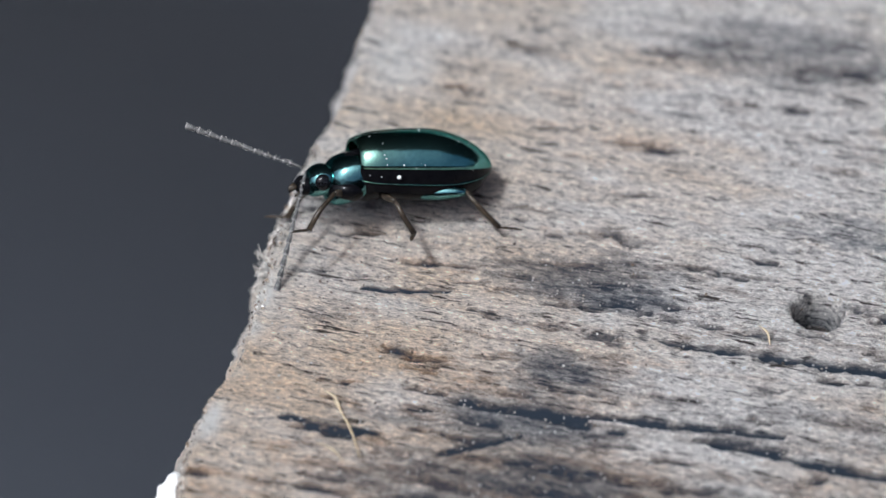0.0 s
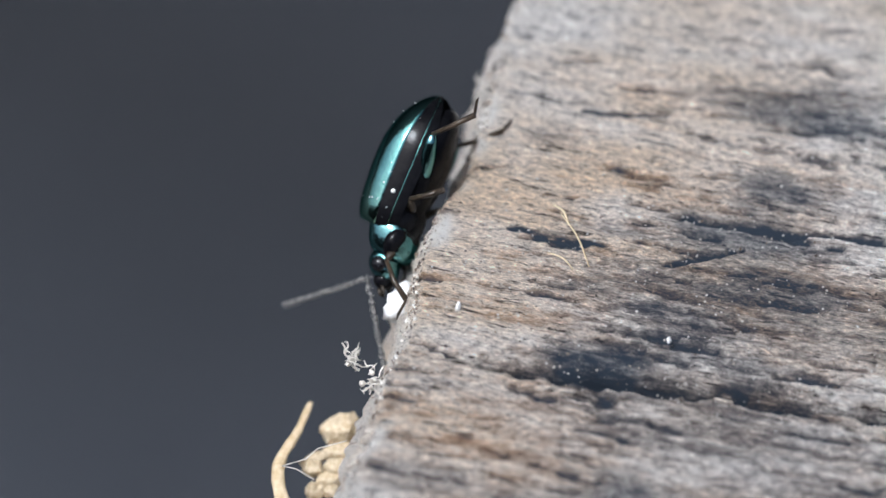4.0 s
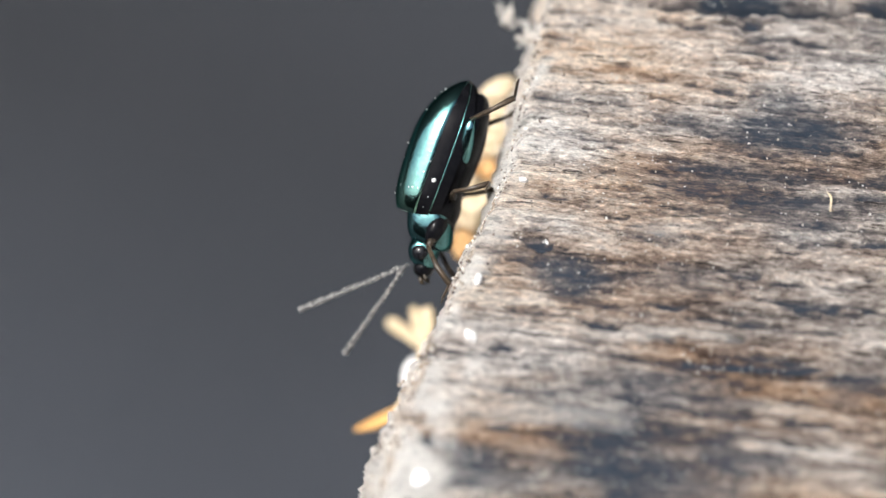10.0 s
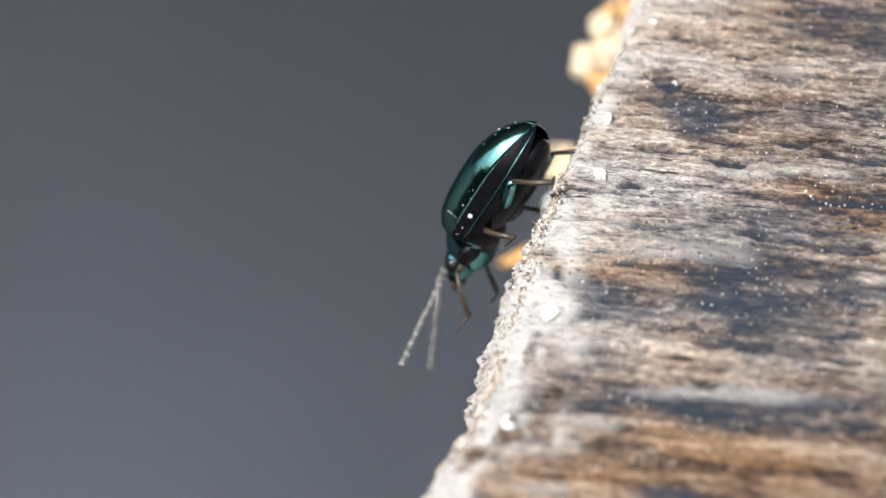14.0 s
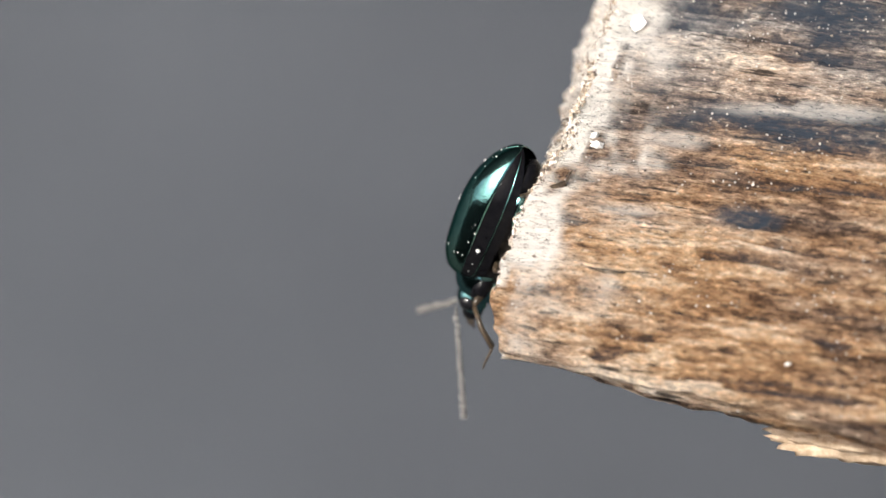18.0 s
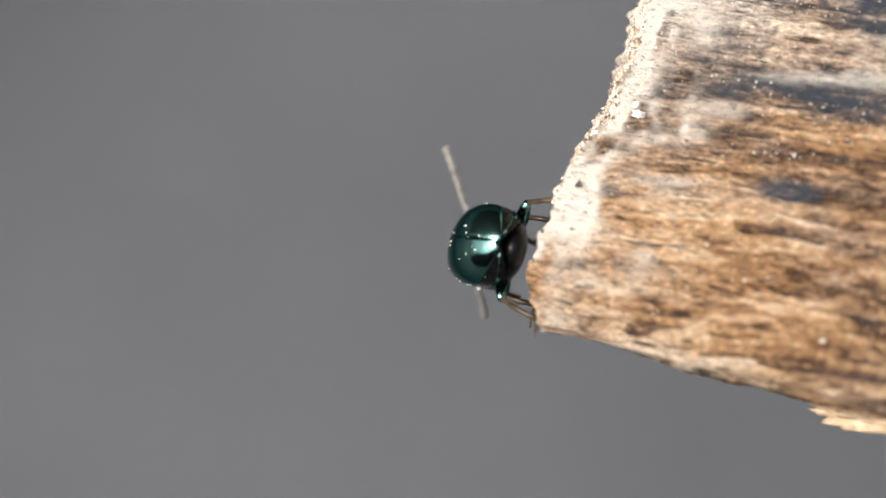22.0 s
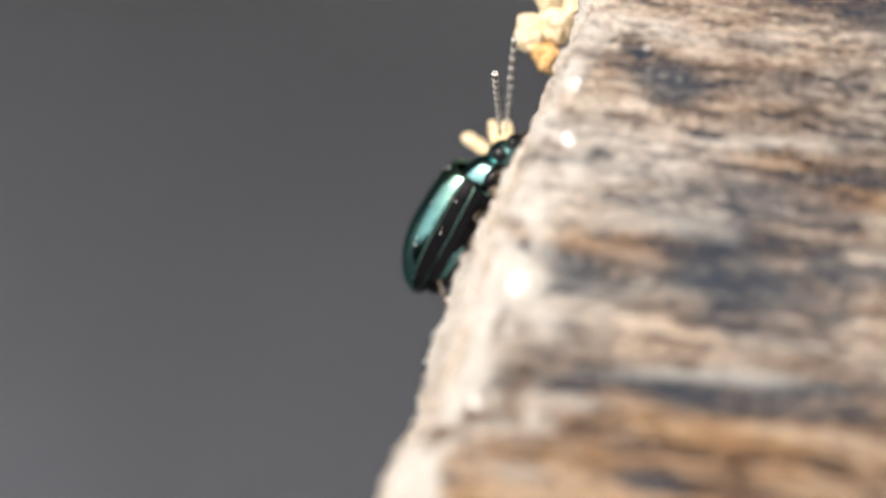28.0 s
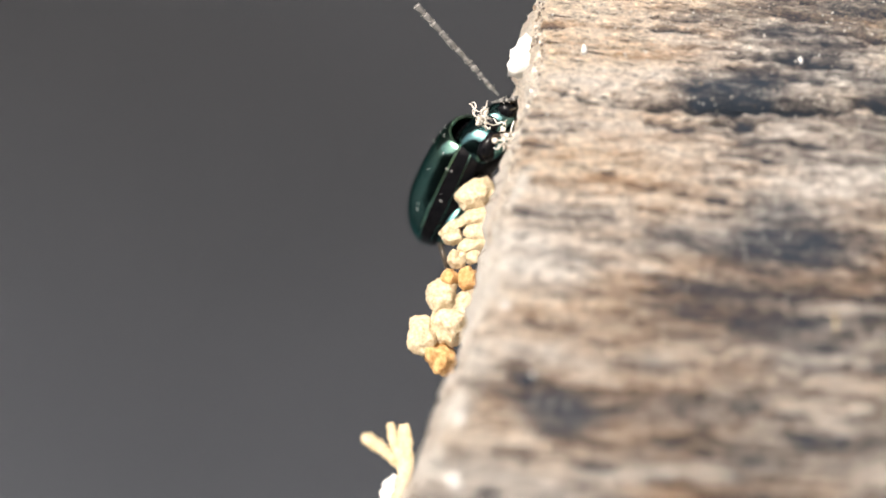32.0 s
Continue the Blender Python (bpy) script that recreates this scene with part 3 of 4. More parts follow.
tagged(chip, "pale broken sliver of wood under the plank's side", "wood chip")
crumb("orange_crumb", (-2.35, 6.3, -0.5), (0.05, 0.06, 0.06), ORANGE, "tiny orange crumb on the plank edge", "crumb", 9, 0.4)
for k, (px, py, r) in enumerate([(0.05, 15.45, 0.17), (-0.02, 13.83, 0.21), (-0.75, 9.93, 0.23), (-1.32, 6.82, 0.17), (2.2, 25.56, 0.12), (0.82, 18.41, 0.12), (1.46, 16.62, 0.07), (6.9, 25.46, 0.08), (11.01, 26.54, 0.07), (3.45, 1.92, 0.07), (4.78, 6.67, 0.07), (-1.4, 7.04, 0.12)]):
    crumb("white_fleck", (px, py, 0.0), (r * 0.95, r * 0.8, r * 0.45), CHALK, "small white fleck on the weathered wood", "fleck", 60 + k, 0.55, 3, "white flecks on the wood")


def strand(name, pts, radii, mat, label, category, flat=1.0, sides=8, group="", smooth_steps=5):
    pts = [Vector(p) for p in pts]
    fine, rad = [], []
    for i in range(len(pts) - 1):
        p0, p1, p2, p3 = pts[max(i - 1, 0)], pts[i], pts[i + 1], pts[min(i + 2, len(pts) - 1)]
        for k in range(smooth_steps):
            t = k / smooth_steps
            fine.append(0.5 * (2 * p1 + (p2 - p0) * t + (2 * p0 - 5 * p1 + 4 * p2 - p3) * t * t + (3 * p1 - p0 - 3 * p2 + p3) * t ** 3))
            rad.append(radii[i] * (1 - t) + radii[i + 1] * t)
    fine.append(pts[-1])
    rad.append(radii[-1])
    base = fine[0].copy()
    rnd = random.Random(len(fine) + int(base.y * 10))
    bm = tube(bmesh.new(), [p - base for p in fine], [r * rnd.uniform(0.8, 1.2) for r in rad], sides, flat)
    ob = part(name, bm, mat)
    ob.location = base * MM
    return tagged(ob, label, category, group)


BLADE = [(-3.27, 18.75, -9.8), (-2.98, 18.9, -9.8), (-2.64, 19.02, -9.7), (-2.27, 19.2, -9.6), (-1.96, 19.55, -9.5), (-1.74, 20.03, -9.3), (-1.67, 20.55, -9), (-1.69, 20.98, -8.6), (-1.75, 21.46, -8.3)]
shaving = strand("wood_shaving", BLADE[2:], [0.16, 0.20, 0.25, 0.26, 0.22, 0.20, 0.12], SPLINTER, "curled cream wood shaving with an amber tip on the plank end", "shaving", 0.4, 12)


def shaving_piece(name, pts, radii, mat, label="", flat=0.5):
    """A ragged piece of the shaving, laid out from the shaving's own foot."""
    rnd = random.Random(len(name) + len(pts))
    fine, rad = [], []
    for p, q, r0, r1 in zip(pts, pts[1:], radii, radii[1:]):
        for k in range(4):
            fine.append(Vector(p).lerp(Vector(q), k / 4) - Vector(BLADE[2]))
            rad.append((r0 + (r1 - r0) * k / 4) * rnd.uniform(0.82, 1.2))
    fine.append(Vector(pts[-1]) - Vector(BLADE[2]))
    rad.append(radii[-1])
    return part(name, tube(bmesh.new(), fine, rad, 9, flat), mat, shaving, label)


shaving_piece("tip", BLADE[:4], [0.05, 0.14, 0.21, 0.22], AMBER, "amber tip", 0.45)
shaving_piece("branch", [(-1.81, 20.8, -9), (-2.05, 21.29, -9.3), (-2.37, 21.69, -9.5), (-2.63, 21.96, -9.6), (-2.77, 22.05, -9.6)], [0.12, 0.16, 0.17, 0.20, 0.10], SPLINTER, "", 0.7)
shaving_piece("branch", [(-1.76, 20.8, -8.9), (-1.88, 21.03, -8.7), (-2, 21.35, -8.6), (-2.08, 21.63, -8.5)], [0.14, 0.13, 0.15, 0.08], SPLINTER, "", 0.7)
shaving_piece("flake", [(-2.03, 20.12, -9.9), (-2.11, 20.5, -9.9), (-2.08, 20.73, -9.7), (-1.94, 20.89, -9.5)], [0.10, 0.20, 0.17, 0.06], CHALK, "white papery flake", 0.3)
shaving_piece("flake", [(-1.71, 19.33, -9.4), (-1.65, 19.49, -9.3), (-1.56, 19.63, -9.2)], [0.10, 0.17, 0.08], CHALK, "white papery flake", 0.4)
splinter = strand("wood_splinter", [(-0.98, 25.41, -4), (-1.13, 24.56, -4), (-1.41, 23.52, -4), (-1.13, 22.49, -4), (-0.5, 21.61, -4), (0.23, 20.94, -4)], [0.06, 0.10, 0.13, 0.16, 0.17, 0.14], SPLINTER, "long curved pale splinter at the plank end", "splinter", 0.55, 10)
for thread in ([(-1.27, 23.08, -3.4), (-0.74, 23.07, -3), (-0.53, 23.4, -3), (0.09, 23.73, -3)], [(-1.27, 23.08, -3.4), (-0.9, 22.76, -3), (-0.47, 22.54, -3)]):
    part("thread", tube(bmesh.new(), [Vector(p) - splinter.location / MM for p in thread], 0.012, 6), GRIT, splinter, "fine grey silk thread")
for ax, ay, bx, by in [(4.11, 28.61, 4.93, 27.16), (3.95, 27.41, 4.59, 27.01), (13.14, 32.02, 13.43, 31.52), (3.89, 28.82, 4.34, 28.31), (7.55, 18.48, 7.63, 17.91)]:
    strand("wood_fibre", [(ax, ay, 0.06), ((ax + bx) / 2 + 0.05, (ay + by) / 2, 0.18), (bx, by, 0.06)],
           [0.014, 0.03, 0.016], SPLINTER, "loose pale wood fibre on the plank", "fibre", 0.8, 6, "loose fibres")


def grit():
    """Mineral grains and dust, too many to count."""
    rnd = random.Random(5)
    proto = bmesh.new()
    bmesh.ops.create_icosphere(proto, subdivisions=1, radius=1.0)
    pv = [v.co.copy() for v in proto.verts]
    pf = [[v.index for v in f.verts] for f in proto.faces]
    proto.free()
    verts, faces = [], []

    def grain(at, r):
        turn = Euler([rnd.uniform(0, 6) for _ in range(3)]).to_matrix()
        sc = [r * rnd.uniform(0.6, 1.3) for _ in range(3)]
        base = len(verts)
        for v in pv:
            w = turn @ Vector((v.x * sc[0], v.y * sc[1], v.z * sc[2]))
            verts.append(((at[0] + w.x) * MM, (at[1] + w.y) * MM, (at[2] + w.z) * MM))
        faces.extend([[base + i for i in f] for f in pf])

    for _ in range(2200):
        x, y = lay(0.2 + abs(rnd.gauss(0, 6)), rnd.uniform(0.2, 44), 0, 0)
        grain((float(x), float(y), rnd.uniform(-0.01, 0.05)), rnd.choice((0.012, 0.016, 0.022, 0.034)))
    count = 5600
    v = np.array([rnd.uniform(0.05, 42) if k % 2 else rnd.uniform(0.05, 12) for k in range(count)])
    arc = np.array([abs(rnd.gauss(0.62, 0.20)) if k % 4 else rnd.uniform(0, 2.4) for k in range(count)])
    out, drop = end_profile(arc, v + 2.0)
    x, y = lay(0.0, v, out, drop)
    x = x + ragged(v, -arc) - torn(v, drop)
    for gx, gy, gz in zip(x, y, drop):
        grain((float(gx), float(gy), -float(gz) + 0.01), rnd.choice((0.014, 0.02, 0.028, 0.036, 0.044)))
    me = bpy.data.meshes.new("grit")
    me.from_pydata(verts, [], faces)
    me.materials.append(GRAINS)
    tagged(new("grit", me), "pale sand and dust grains on the wood", "grit", kind="stuff")


grit()


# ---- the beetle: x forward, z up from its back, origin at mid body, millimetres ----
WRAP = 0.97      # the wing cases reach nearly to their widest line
FLAP = 1.38      # and their underflaps, blackened in place of dark reflections, go further


def shell_point(u, a, out=1.0):
    """A point on the wing cases: u from tail to front, a from the back (0) round to the side."""
    w = max(0.0, 1 - ((0.44 - u) / 0.44) ** 2) ** 0.58 if u < 0.44 else 1 - 0.14 * ((u - 0.44) / 0.56) ** 2
    rise = max(0.0, 1 - ((0.50 - u) / 0.50) ** 2) ** 0.66 if u < 0.50 else 1 - 0.16 * ((u - 0.50) / 0.50) ** 2
    near = max(0, (u - 0.86) / 0.14)
    w, rise = w * (1 - 0.12 * near ** 2), rise * (1 - 0.14 * near ** 2)
    y = 0.95 * w * math.copysign(abs(math.sin(a)) ** 0.88, a)
    c = math.cos(a)
    z = 0.86 * rise * c ** 0.80 if c > 0 else -0.95 * w * (-c)
    return Vector((-2.42 + 3.36 * u, y * out, 0.06 + z))


# Lower flank of a wing case, its dark reflection painted on as black.
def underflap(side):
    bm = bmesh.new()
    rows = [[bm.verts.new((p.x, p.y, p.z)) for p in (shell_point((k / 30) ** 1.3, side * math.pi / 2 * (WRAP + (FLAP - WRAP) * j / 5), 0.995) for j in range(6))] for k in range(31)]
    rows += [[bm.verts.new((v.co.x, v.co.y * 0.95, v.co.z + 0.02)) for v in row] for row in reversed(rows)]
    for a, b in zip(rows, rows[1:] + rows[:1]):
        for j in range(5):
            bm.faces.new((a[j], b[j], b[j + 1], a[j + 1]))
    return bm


def shell_half(side, nu=36, nv=20):
    """One wing case: a curved half dome with a turned-in margin."""
    bm = bmesh.new()
    outer = []
    for i in range(nu + 1):
        u = (i / nu) ** 1.25
        row = []
        for j in range(nv + 1):
            p = shell_point(u, j / nv * math.pi * 0.5 * WRAP)
            row.append(bm.verts.new((p.x, side * (p.y + 0.006), p.z)))
        outer.append(row)
    inner = [[bm.verts.new((v.co.x, side * (abs(v.co.y) * 0.93 + 0.004), 0.06 + (v.co.z - 0.06) * 0.92 - 0.01)) for v in row] for row in outer]
    for rows in (outer, inner):
        for i in range(nu):
            for j in range(nv):
                bm.faces.new((rows[i][j], rows[i + 1][j], rows[i + 1][j + 1], rows[i][j + 1]))
    for i in range(nu):
        for j in (0, nv):
            bm.faces.new((outer[i][j], outer[i + 1][j], inner[i + 1][j], inner[i][j]))
    for i in (0, nu):
        for j in range(nv):
            bm.faces.new((outer[i][j], outer[i][j + 1], inner[i][j + 1], inner[i][j]))
    bmesh.ops.remove_doubles(bm, verts=bm.verts, dist=1e-5)
    return bm


def ellipsoid(c, r, power=1.0, sub=3):
    bm = bmesh.new()
    bmesh.ops.create_icosphere(bm, subdivisions=sub, radius=1.0)
    for v in bm.verts:
        v.co = Vector([math.copysign(abs(a) ** power, a) * b + d for a, b, d in zip(v.co, r, c)])
    return bm


def build_beetle():
    root = new("leaf_beetle")
    root.rotation_mode = "QUATERNION"
    root.scale = (0.97, 0.97, 0.97)
    tagged(root, "shiny blue-green and black leaf beetle walking on the plank", "beetle")
    for side in (1, -1):
        case = part("elytron", shell_half(side), SHELL, root, "shiny teal-black wing case")
        rim = [shell_point((k / 24) ** 1.2, side * math.pi / 2 * 1.2, 1.012) for k in range(1, 25)]
        part("margin", tube(bmesh.new(), rim, 0.013, 6), SHELL, case, "thin bright margin")
        part("underflap", underflap(side), BLACK, case, "turned-in edge blackened for its dark reflection")
    part("abdomen", ellipsoid((-0.72, 0, -0.32), (1.52, 0.80, 0.46)), BLACK, root)
    part("thorax", ellipsoid((0.66, 0, -0.16), (0.80, 0.74, 0.62)), BLACK, root)
    bm = ellipsoid((1.08, 0, -0.04), (0.52, 0.76, 0.56), 0.66, 4)
    for v in bm.verts:
        f = (v.co.x - 0.72) / 0.9
        v.co.y *= 1 - 0.16 * f
        v.co.z -= 0.26 * max(0, f) + 0.08
    part("pronotum", bm, SHELL_HEAD, root, "narrow glossy dark green pronotum")
    bm = ellipsoid((1.70, 0, -0.26), (0.38, 0.47, 0.36), 0.78, 4)
    for v in bm.verts:
        v.co.z -= 0.30 * max(0, v.co.x - 1.7)
    part("head", bm, SHELL_HEAD, root, "small dark teal head")
    part("prosternum", ellipsoid((1.12, 0, -0.42), (0.56, 0.80, 0.36)), BLACK, root)
    part("neck", ellipsoid((1.45, 0, -0.30), (0.22, 0.42, 0.32)), BLACK, root)
    part("muzzle", ellipsoid((2.06, 0, -0.40), (0.24, 0.32, 0.24), 0.9), BLACK, root)
    for side in (1, -1):
        part("eye", ellipsoid((1.74, side * 0.40, -0.26), (0.19, 0.14, 0.20)), EYE, root, "black bulging eye")
        part("mandible", tube(bmesh.new(), [(2.28, side * 0.1, -0.4), (2.40, side * 0.09, -0.48), (2.42, side * 0.03, -0.56)], [0.06, 0.045, 0.02], 6), LEG, root)
        part("palp", tube(bmesh.new(), [(2.15, side * 0.2, -0.45), (2.28, side * 0.25, -0.56), (2.36, side * 0.24, -0.62)], [0.035, 0.04, 0.02], 6), LEG, root)
    rnd = random.Random(3)
    for k in range(44):
        u, a = (rnd.uniform(0.06, 0.97) if k % 3 else rnd.uniform(0.75, 0.97), rnd.gauss(0, 0.25) if k % 3 == 1 else rnd.uniform(-1.7, 1.7)) if k else (0.74, 1.7)
        r = rnd.choice((0.009, 0.012, 0.016, 0.022)) if k else 0.06
        part("dust_grain", ellipsoid(shell_point(u, a), (r, r, r), 1, 1), CHALK, root)
    return root


BEETLE = build_beetle()


def antenna():
    """Eleven beaded joints along +x from the socket."""
    bm = bmesh.new()
    x = 0.0
    pts, rad = [(0, 0, 0)], [0.03]
    rings = bmesh.new()
    for k in range(11):
        length = (0.30, 0.16, 0.20, 0.24, 0.26, 0.27, 0.28, 0.28, 0.27, 0.27, 0.30)[k]
        thick = 0.038 + 0.0035 * k
        bend = -0.012 * k
        pts += [(x + 0.04, 0, bend), (x + length * 0.55, 0, bend - 0.004), (x + length * 0.92, 0, bend - 0.008), (x + length, 0, bend - 0.01)]
        rad += [thick * 0.62, thick * 0.95, thick * 1.08, thick * 0.55]
        x += length
        tube(rings, [(x - 0.035, 0, bend - 0.008), (x - 0.015, 0, bend - 0.009), (x, 0, bend - 0.01), (x + 0.012, 0, bend - 0.011)],
             [thick * 0.98, thick * 1.10, thick * 1.06, thick * 0.7], 8)
    pts.append((x + 0.02, 0, -0.13))
    rad.append(0.015)
    tube(bm, pts, rad, 8)
    ob = part("antenna", bm, FEELER, BEETLE, "beaded grey antenna")
    part("joints", rings, JOINT, ob, "pale joint rings")
    rnd = random.Random(4)
    hairs = bmesh.new()
    for _ in range(150):
        px = rnd.uniform(0.2, x)
        ang = rnd.uniform(0, 6.28)
        d = Vector((0.8, math.cos(ang), math.sin(ang))).normalized()
        p = Vector((px, 0, -0.012 * px / x * 10)) + Vector((0, math.cos(ang), math.sin(ang))) * 0.05
        tube(hairs, [p, p + d * 0.045], [0.006, 0.002], 3)
    part("hairs", hairs, GRIT, ob)
    return ob


ANTENNAE = [antenna(), antenna()]

# socket x, y, z; knee; foot (left side), femur radius
LEG_SHAPES = {"front_leg": ((1.05, 0.34, -0.50), (1.55, 0.78, -0.50), (2.20, 0.92, -1.34), 0.11),
              "middle_leg": ((0.35, 0.42, -0.55), (0.15, 0.98, -0.60), (-0.30, 1.12, -1.34), 0.09),
              "hind_leg": ((-0.45, 0.50, -0.50), (-1.55, 0.92, -0.45), (-2.35, 1.00, -1.28), 0.17)}


def leg(kind, side):
    socket, knee, foot, thick = LEG_SHAPES[kind]
    f = lambda p: Vector((p[0], p[1] * side, p[2]))  # noqa: E731
    s, k, t = f(socket), f(knee), f(foot)
    femur = tube(bmesh.new(), [s - s, (k - s) * 0.2, (k - s) * 0.5, (k - s) * 0.8, k - s], [thick * 0.6, thick * 0.95, thick, thick * 0.8, thick * 0.5], 10)
    ob = part(kind, femur, SHELL_HEAD if kind == "hind_leg" else LEG, BEETLE, "dark thickened hind leg" if kind == "hind_leg" else "thin dark leg")
    ob.location = s * MM
    mid = (k + t) / 2 - s + Vector((0.05, 0.02 * side, 0.03))
    part("tibia", tube(bmesh.new(), [k - s, mid, t - s], [0.050, 0.062, 0.072], 8), SHIN, ob)
    d = Vector((0.9 if kind == "front_leg" else 0.25 if kind == "middle_leg" else -0.7, 0.55 * side, -0.03)).normalized()
    toe = [t - s, t - s + d * 0.16, t - s + d * 0.3, t - s + d * 0.42, t - s + d * 0.56 + Vector((0, 0, -0.03))]
    part("tarsus", tube(bmesh.new(), toe, [0.045, 0.058, 0.052, 0.056, 0.02], 6, 0.6), SHIN, ob)
    return ob


WALKING_LEGS = [(side, leg(kind, side)) for kind in LEG_SHAPES for side in (1, -1)]

# ---- what moves ----
TRACK = [
    (0, 4.508, 34.365, 1.150, 39.5, -12.6, -160.8),
    (0.5, 3.489, 33.953, 1.138, 43.6, -12.0, -147.6),
    (1, 2.978, 33.423, 1.125, 49.8, -1.8, -141.7),
    (1.5, 2.683, 33.036, 1.112, 51.6, 16.4, -151.3),
    (2, 2.108, 32.315, 1.100, 56.7, 20.4, -144.7),
    (2.5, 1.524, 31.791, 0.900, 60.8, 22.3, -142.3),
    (3, 1.015, 31.247, 0.500, 71.8, 21.9, -124.1),
    (3.5, 0.679, 30.526, 0.100, 79.5, 32.7, -121.9),
    (4, 0.515, 28.869, -0.300, 93.3, 36.8, -109.0),
    (4.5, 0.508, 28.220, -0.600, 95.9, 38.4, -106.2),
    (6.5, -0.649, 25.326, -0.867, 85.7, 29.7, -125.8),
    (7, -0.572, 24.686, -0.933, 93.1, 34.7, -115.6),
    (7.5, -1.060, 24.299, -1.000, 88.5, 32.9, -122.7),
    (8, -0.989, 23.068, -1.067, 92.8, 35.5, -113.2),
    (8.5, -1.639, 22.355, -1.133, 84.1, 29.2, -114.8),
    (9, -1.204, 21.122, -1.200, 83.8, 17.7, -100.2),
    (9.5, -1.306, 20.769, -1.237, 80.8, 22.1, -108.1),
    (10, -1.197, 19.428, -1.275, 80.8, 37.4, -111.3),
    (10.5, -1.468, 18.654, -1.312, 78.5, 34.5, -119.9),
    (11, -1.475, 17.885, -1.350, 83.3, 34.9, -115.2),
    (11.5, -1.919, 17.187, -1.388, 82.4, 33.7, -117.9),
    (12, -1.850, 15.642, -1.425, 77.4, 44.5, -125.8),
    (12.5, -2.273, 15.219, -1.463, 65.7, 51.3, -140.7),
    (13, -2.231, 14.503, -1.500, 62.8, 48.6, -145.6),
    (13.5, -2.492, 14.363, -1.530, 53.6, 54.5, -156.7),
    (15.5, -2.740, 11.416, -1.650, 83.9, 47.3, -119.2),
    (16, -2.788, 9.947, -1.680, 84.6, 45.4, -119.7),
    (16.5, -3.129, 9.357, -1.710, 64.8, 55.5, -141.6),
    (17, -3.314, 7.881, -1.740, 68.6, 54.2, -132.6),
    (17.5, -3.563, 6.859, -1.770, 71.0, 42.3, -133.3),
    (18, -3.781, 5.304, -1.800, 73.1, 47.3, -122.5),
    (18.5, -3.905, 5.264, -1.825, 63.1, 53.0, -132.9),
    (19, -3.891, 4.476, -1.850, 54.6, 59.2, -135.1),
    (20, -3.939, 4.269, -1.900, 35.3, 63.3, -161.4),
    (21, -4.205, 3.931, -1.950, 11.4, 65.4, -177.8),
    (22, -4.731, 4.132, -2.000, -28.8, 63.0, 144.9),
    (23, -4.764, 4.637, -2.300, -63.9, 58.8, 116.2),
    (23.5, -4.724, 4.678, -2.450, -69.4, 38.8, 106.4),
    (24, -4.389, 5.347, -2.600, -77.6, 32.7, 99.0),
    (24.5, -4.559, 6.529, -3.200, -79.3, 24.0, 90.5),
    (25, -3.818, 7.574, -3.800, -85.4, 24.8, 89.4),
    (25.5, -3.813, 9.010, -4.400, -84.6, 26.1, 86.8),
    (26, -2.938, 11.596, -5.000, -87.6, 8.7, 84.3),
    (26.5, -2.918, 12.550, -5.920, -91.2, 10.1, 85.4),
    (28.5, -2.472, 21.733, -9.600, -72.9, -63.1, 48.9),
    (29, -2.457, 23.170, -10.000, -106.3, -53.7, 84.3),
    (29.5, -2.469, 23.199, -8.800, -103.8, -61.4, 82.2),
    (30, -2.016, 23.821, -7.600, -85.5, -72.0, 64.6),
    (30.5, -1.805, 24.488, -6.900, -62.3, -75.2, 42.0),
    (31, -1.464, 25.204, -6.200, -54.2, -70.9, 32.8),
    (31.5, -1.049, 25.632, -5.600, -55.6, -67.5, 32.7),
    (32, -0.588, 26.411, -5.000, -56.3, -65.2, 32.4),
]

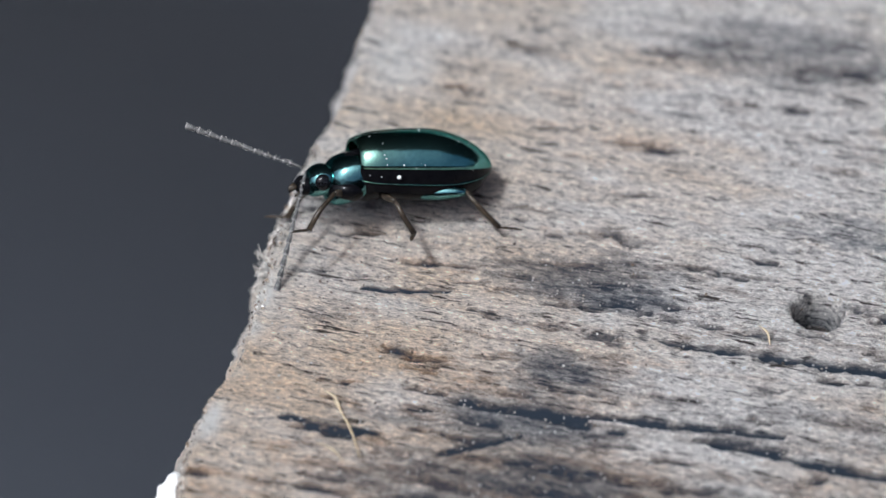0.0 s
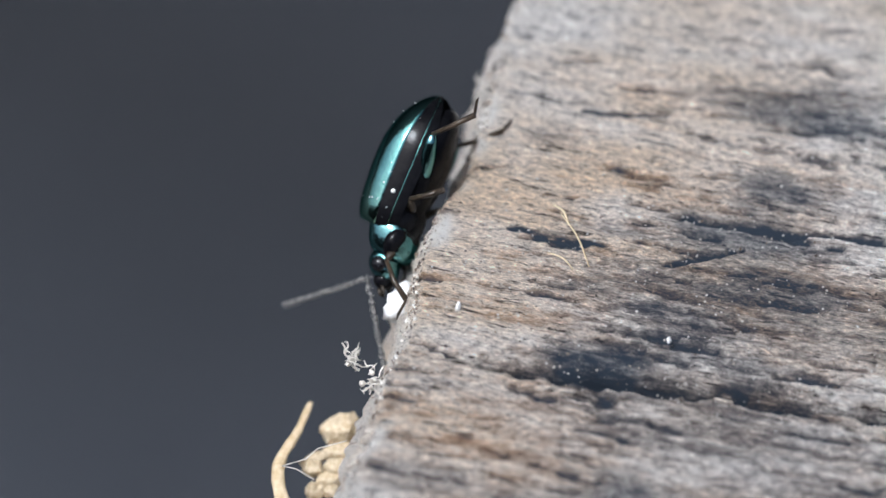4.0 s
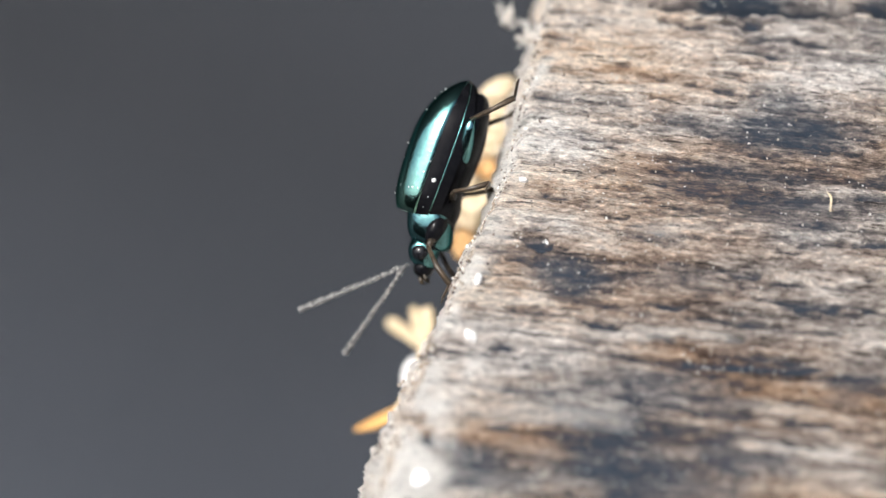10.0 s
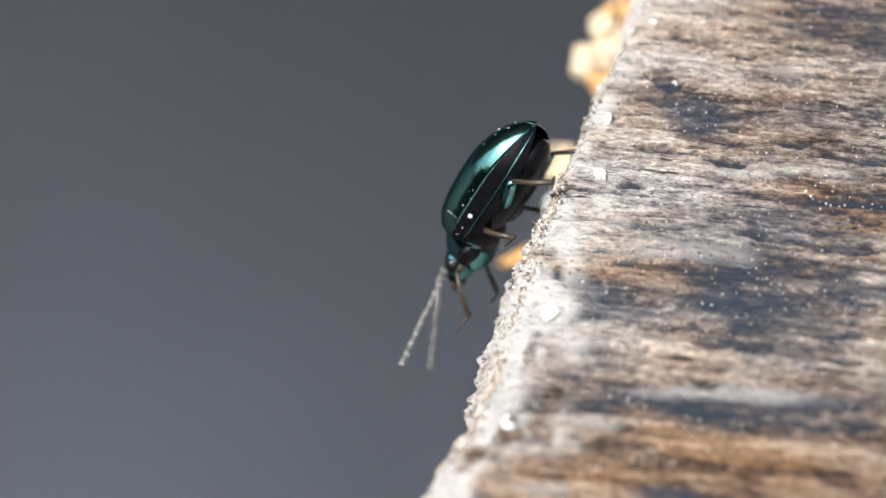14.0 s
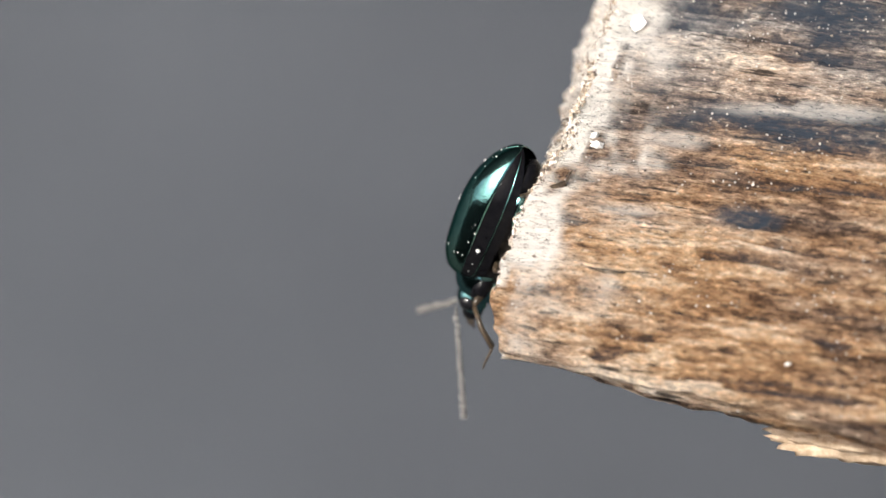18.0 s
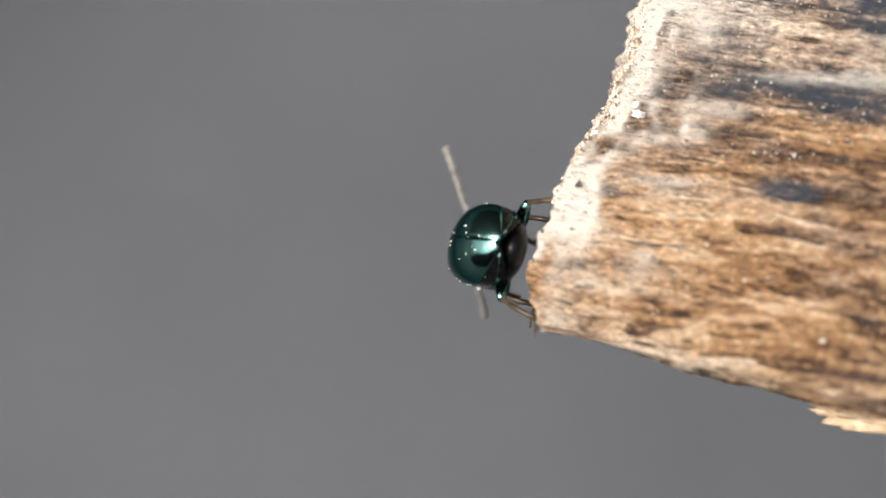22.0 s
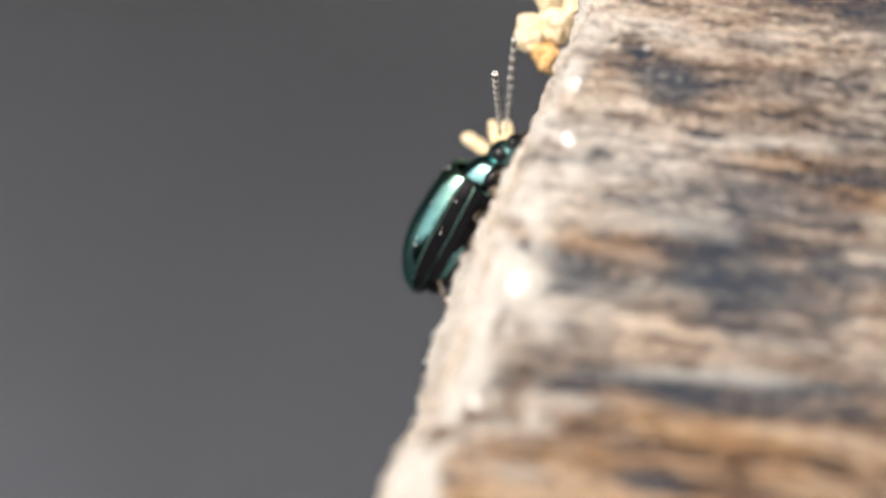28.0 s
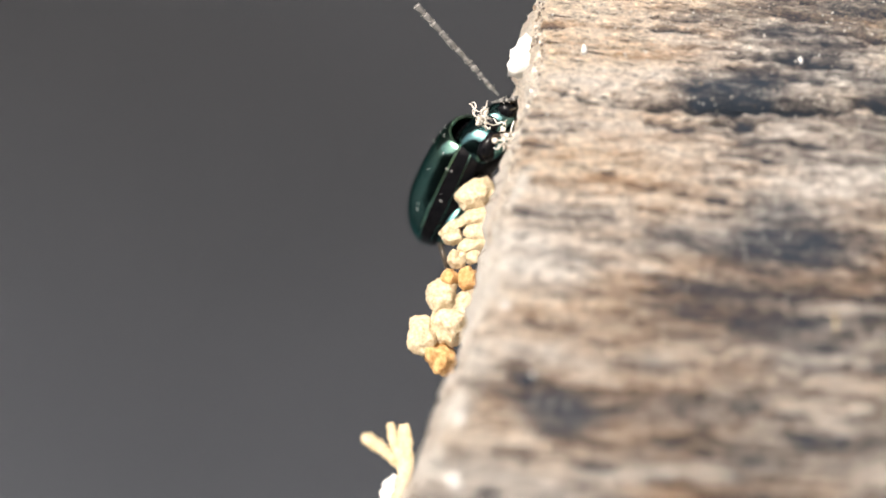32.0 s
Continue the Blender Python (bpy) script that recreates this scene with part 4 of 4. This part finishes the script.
# antennae: seconds, then lift and turn of the left and of the right one
FEEL = [
    (0, -73.1, 22.9, 19.3, -19.3),
    (1, -8, -76.7, 24.4, -20.9),
    (2, -34.7, -48.9, 7, -24.9),
    (3, -27.9, 45.5, 4.6, -24.5),
    (4, -24.6, -22.8, 51.4, -39),
    (7, -25.8, -11.3, 55.5, -36.3),
    (8, -19.2, -33.5, 15.2, -16.4),
    (9, 10.9, -48.5, 12.4, -19),
    (10, 19.3, -23.2, 50.7, -5.9),
    (11, -29.3, 65.8, 32.5, 9.1),
    (12, -39.5, 78, 6.9, 14.7),
    (13, -27, -11.1, -24.2, 73),
    (16, 21.4, 20.2, 75.9, -71.6),
    (17, 51.7, 43.3, 59.9, -81),
    (18, -24, 4, 24, -44),
    (19, 37.3, 46.6, 54.9, -82.7),
    (20, 15.7, 8.7, 14.8, -76.7),
    (21, -29.3, 45.6, 21, -28.1),
    (22, -15.8, 20, 27.6, -58.1),
    (23, -2.7, -37.5, -22.5, -46.4),
    (24, 26.8, 21.5, -3.7, -22.4),
    (25, 34.8, 29.9, 8.8, -82.4),
    (26, 26, 21, -2.6, 25.1),
    (29, 0, -40, 20, -76),
    (30, -48, 52, 24, 0),
    (31, 8, -8, -40, -28),
    (32, 72, 0, -40, -12),
]


def motions():
    walk(BEETLE, [(t, pose(x * MM, y * MM, z * MM, rx, ry, rz)) for t, x, y, z, rx, ry, rz in TRACK])
    times = [k * 0.5 for k in range(65)]
    for n, (side, ob) in enumerate(WALKING_LEGS):
        phase = math.pi * ((n // 2 + (side < 0)) % 2)
        at = ob.location / MM
        rows = []
        for t in times:
            w = 2 * math.pi * 0.9 * t + phase
            rows.append((t, pose(at.x * MM, at.y * MM, at.z * MM, side * max(0, math.cos(w)) * 8, 0, 13 * math.sin(w))))
        walk(ob, rows)
    for k, (side, ob) in enumerate(zip((1, -1), ANTENNAE)):
        walk(ob, [(row[0], pose(2.1 * MM, side * 0.2 * MM, -0.02 * MM, 0, -row[1 + 2 * k], row[2 + 2 * k])) for row in FEEL])
    p = splinter.location.copy()
    far = Matrix.Translation(p + Vector((-0.06, 0.02, GROUND_Z * MM - p.z + 0.001))) @ pose(0, 0, 0, 60, 30, 40)
    walk(splinter, [(0, Matrix.Translation(p)), (4.5, Matrix.Translation(p)), (4.8, Matrix.Translation(p + Vector((-0.004, 0, -0.003))) @ pose(0, 0, 0, 20, 10, 15)),
                    (5.3, Matrix.Translation(p + Vector((-0.03, 0.01, -0.10))) @ pose(0, 0, 0, 45, 20, 30)), (5.8, far), (32, far)])


motions()
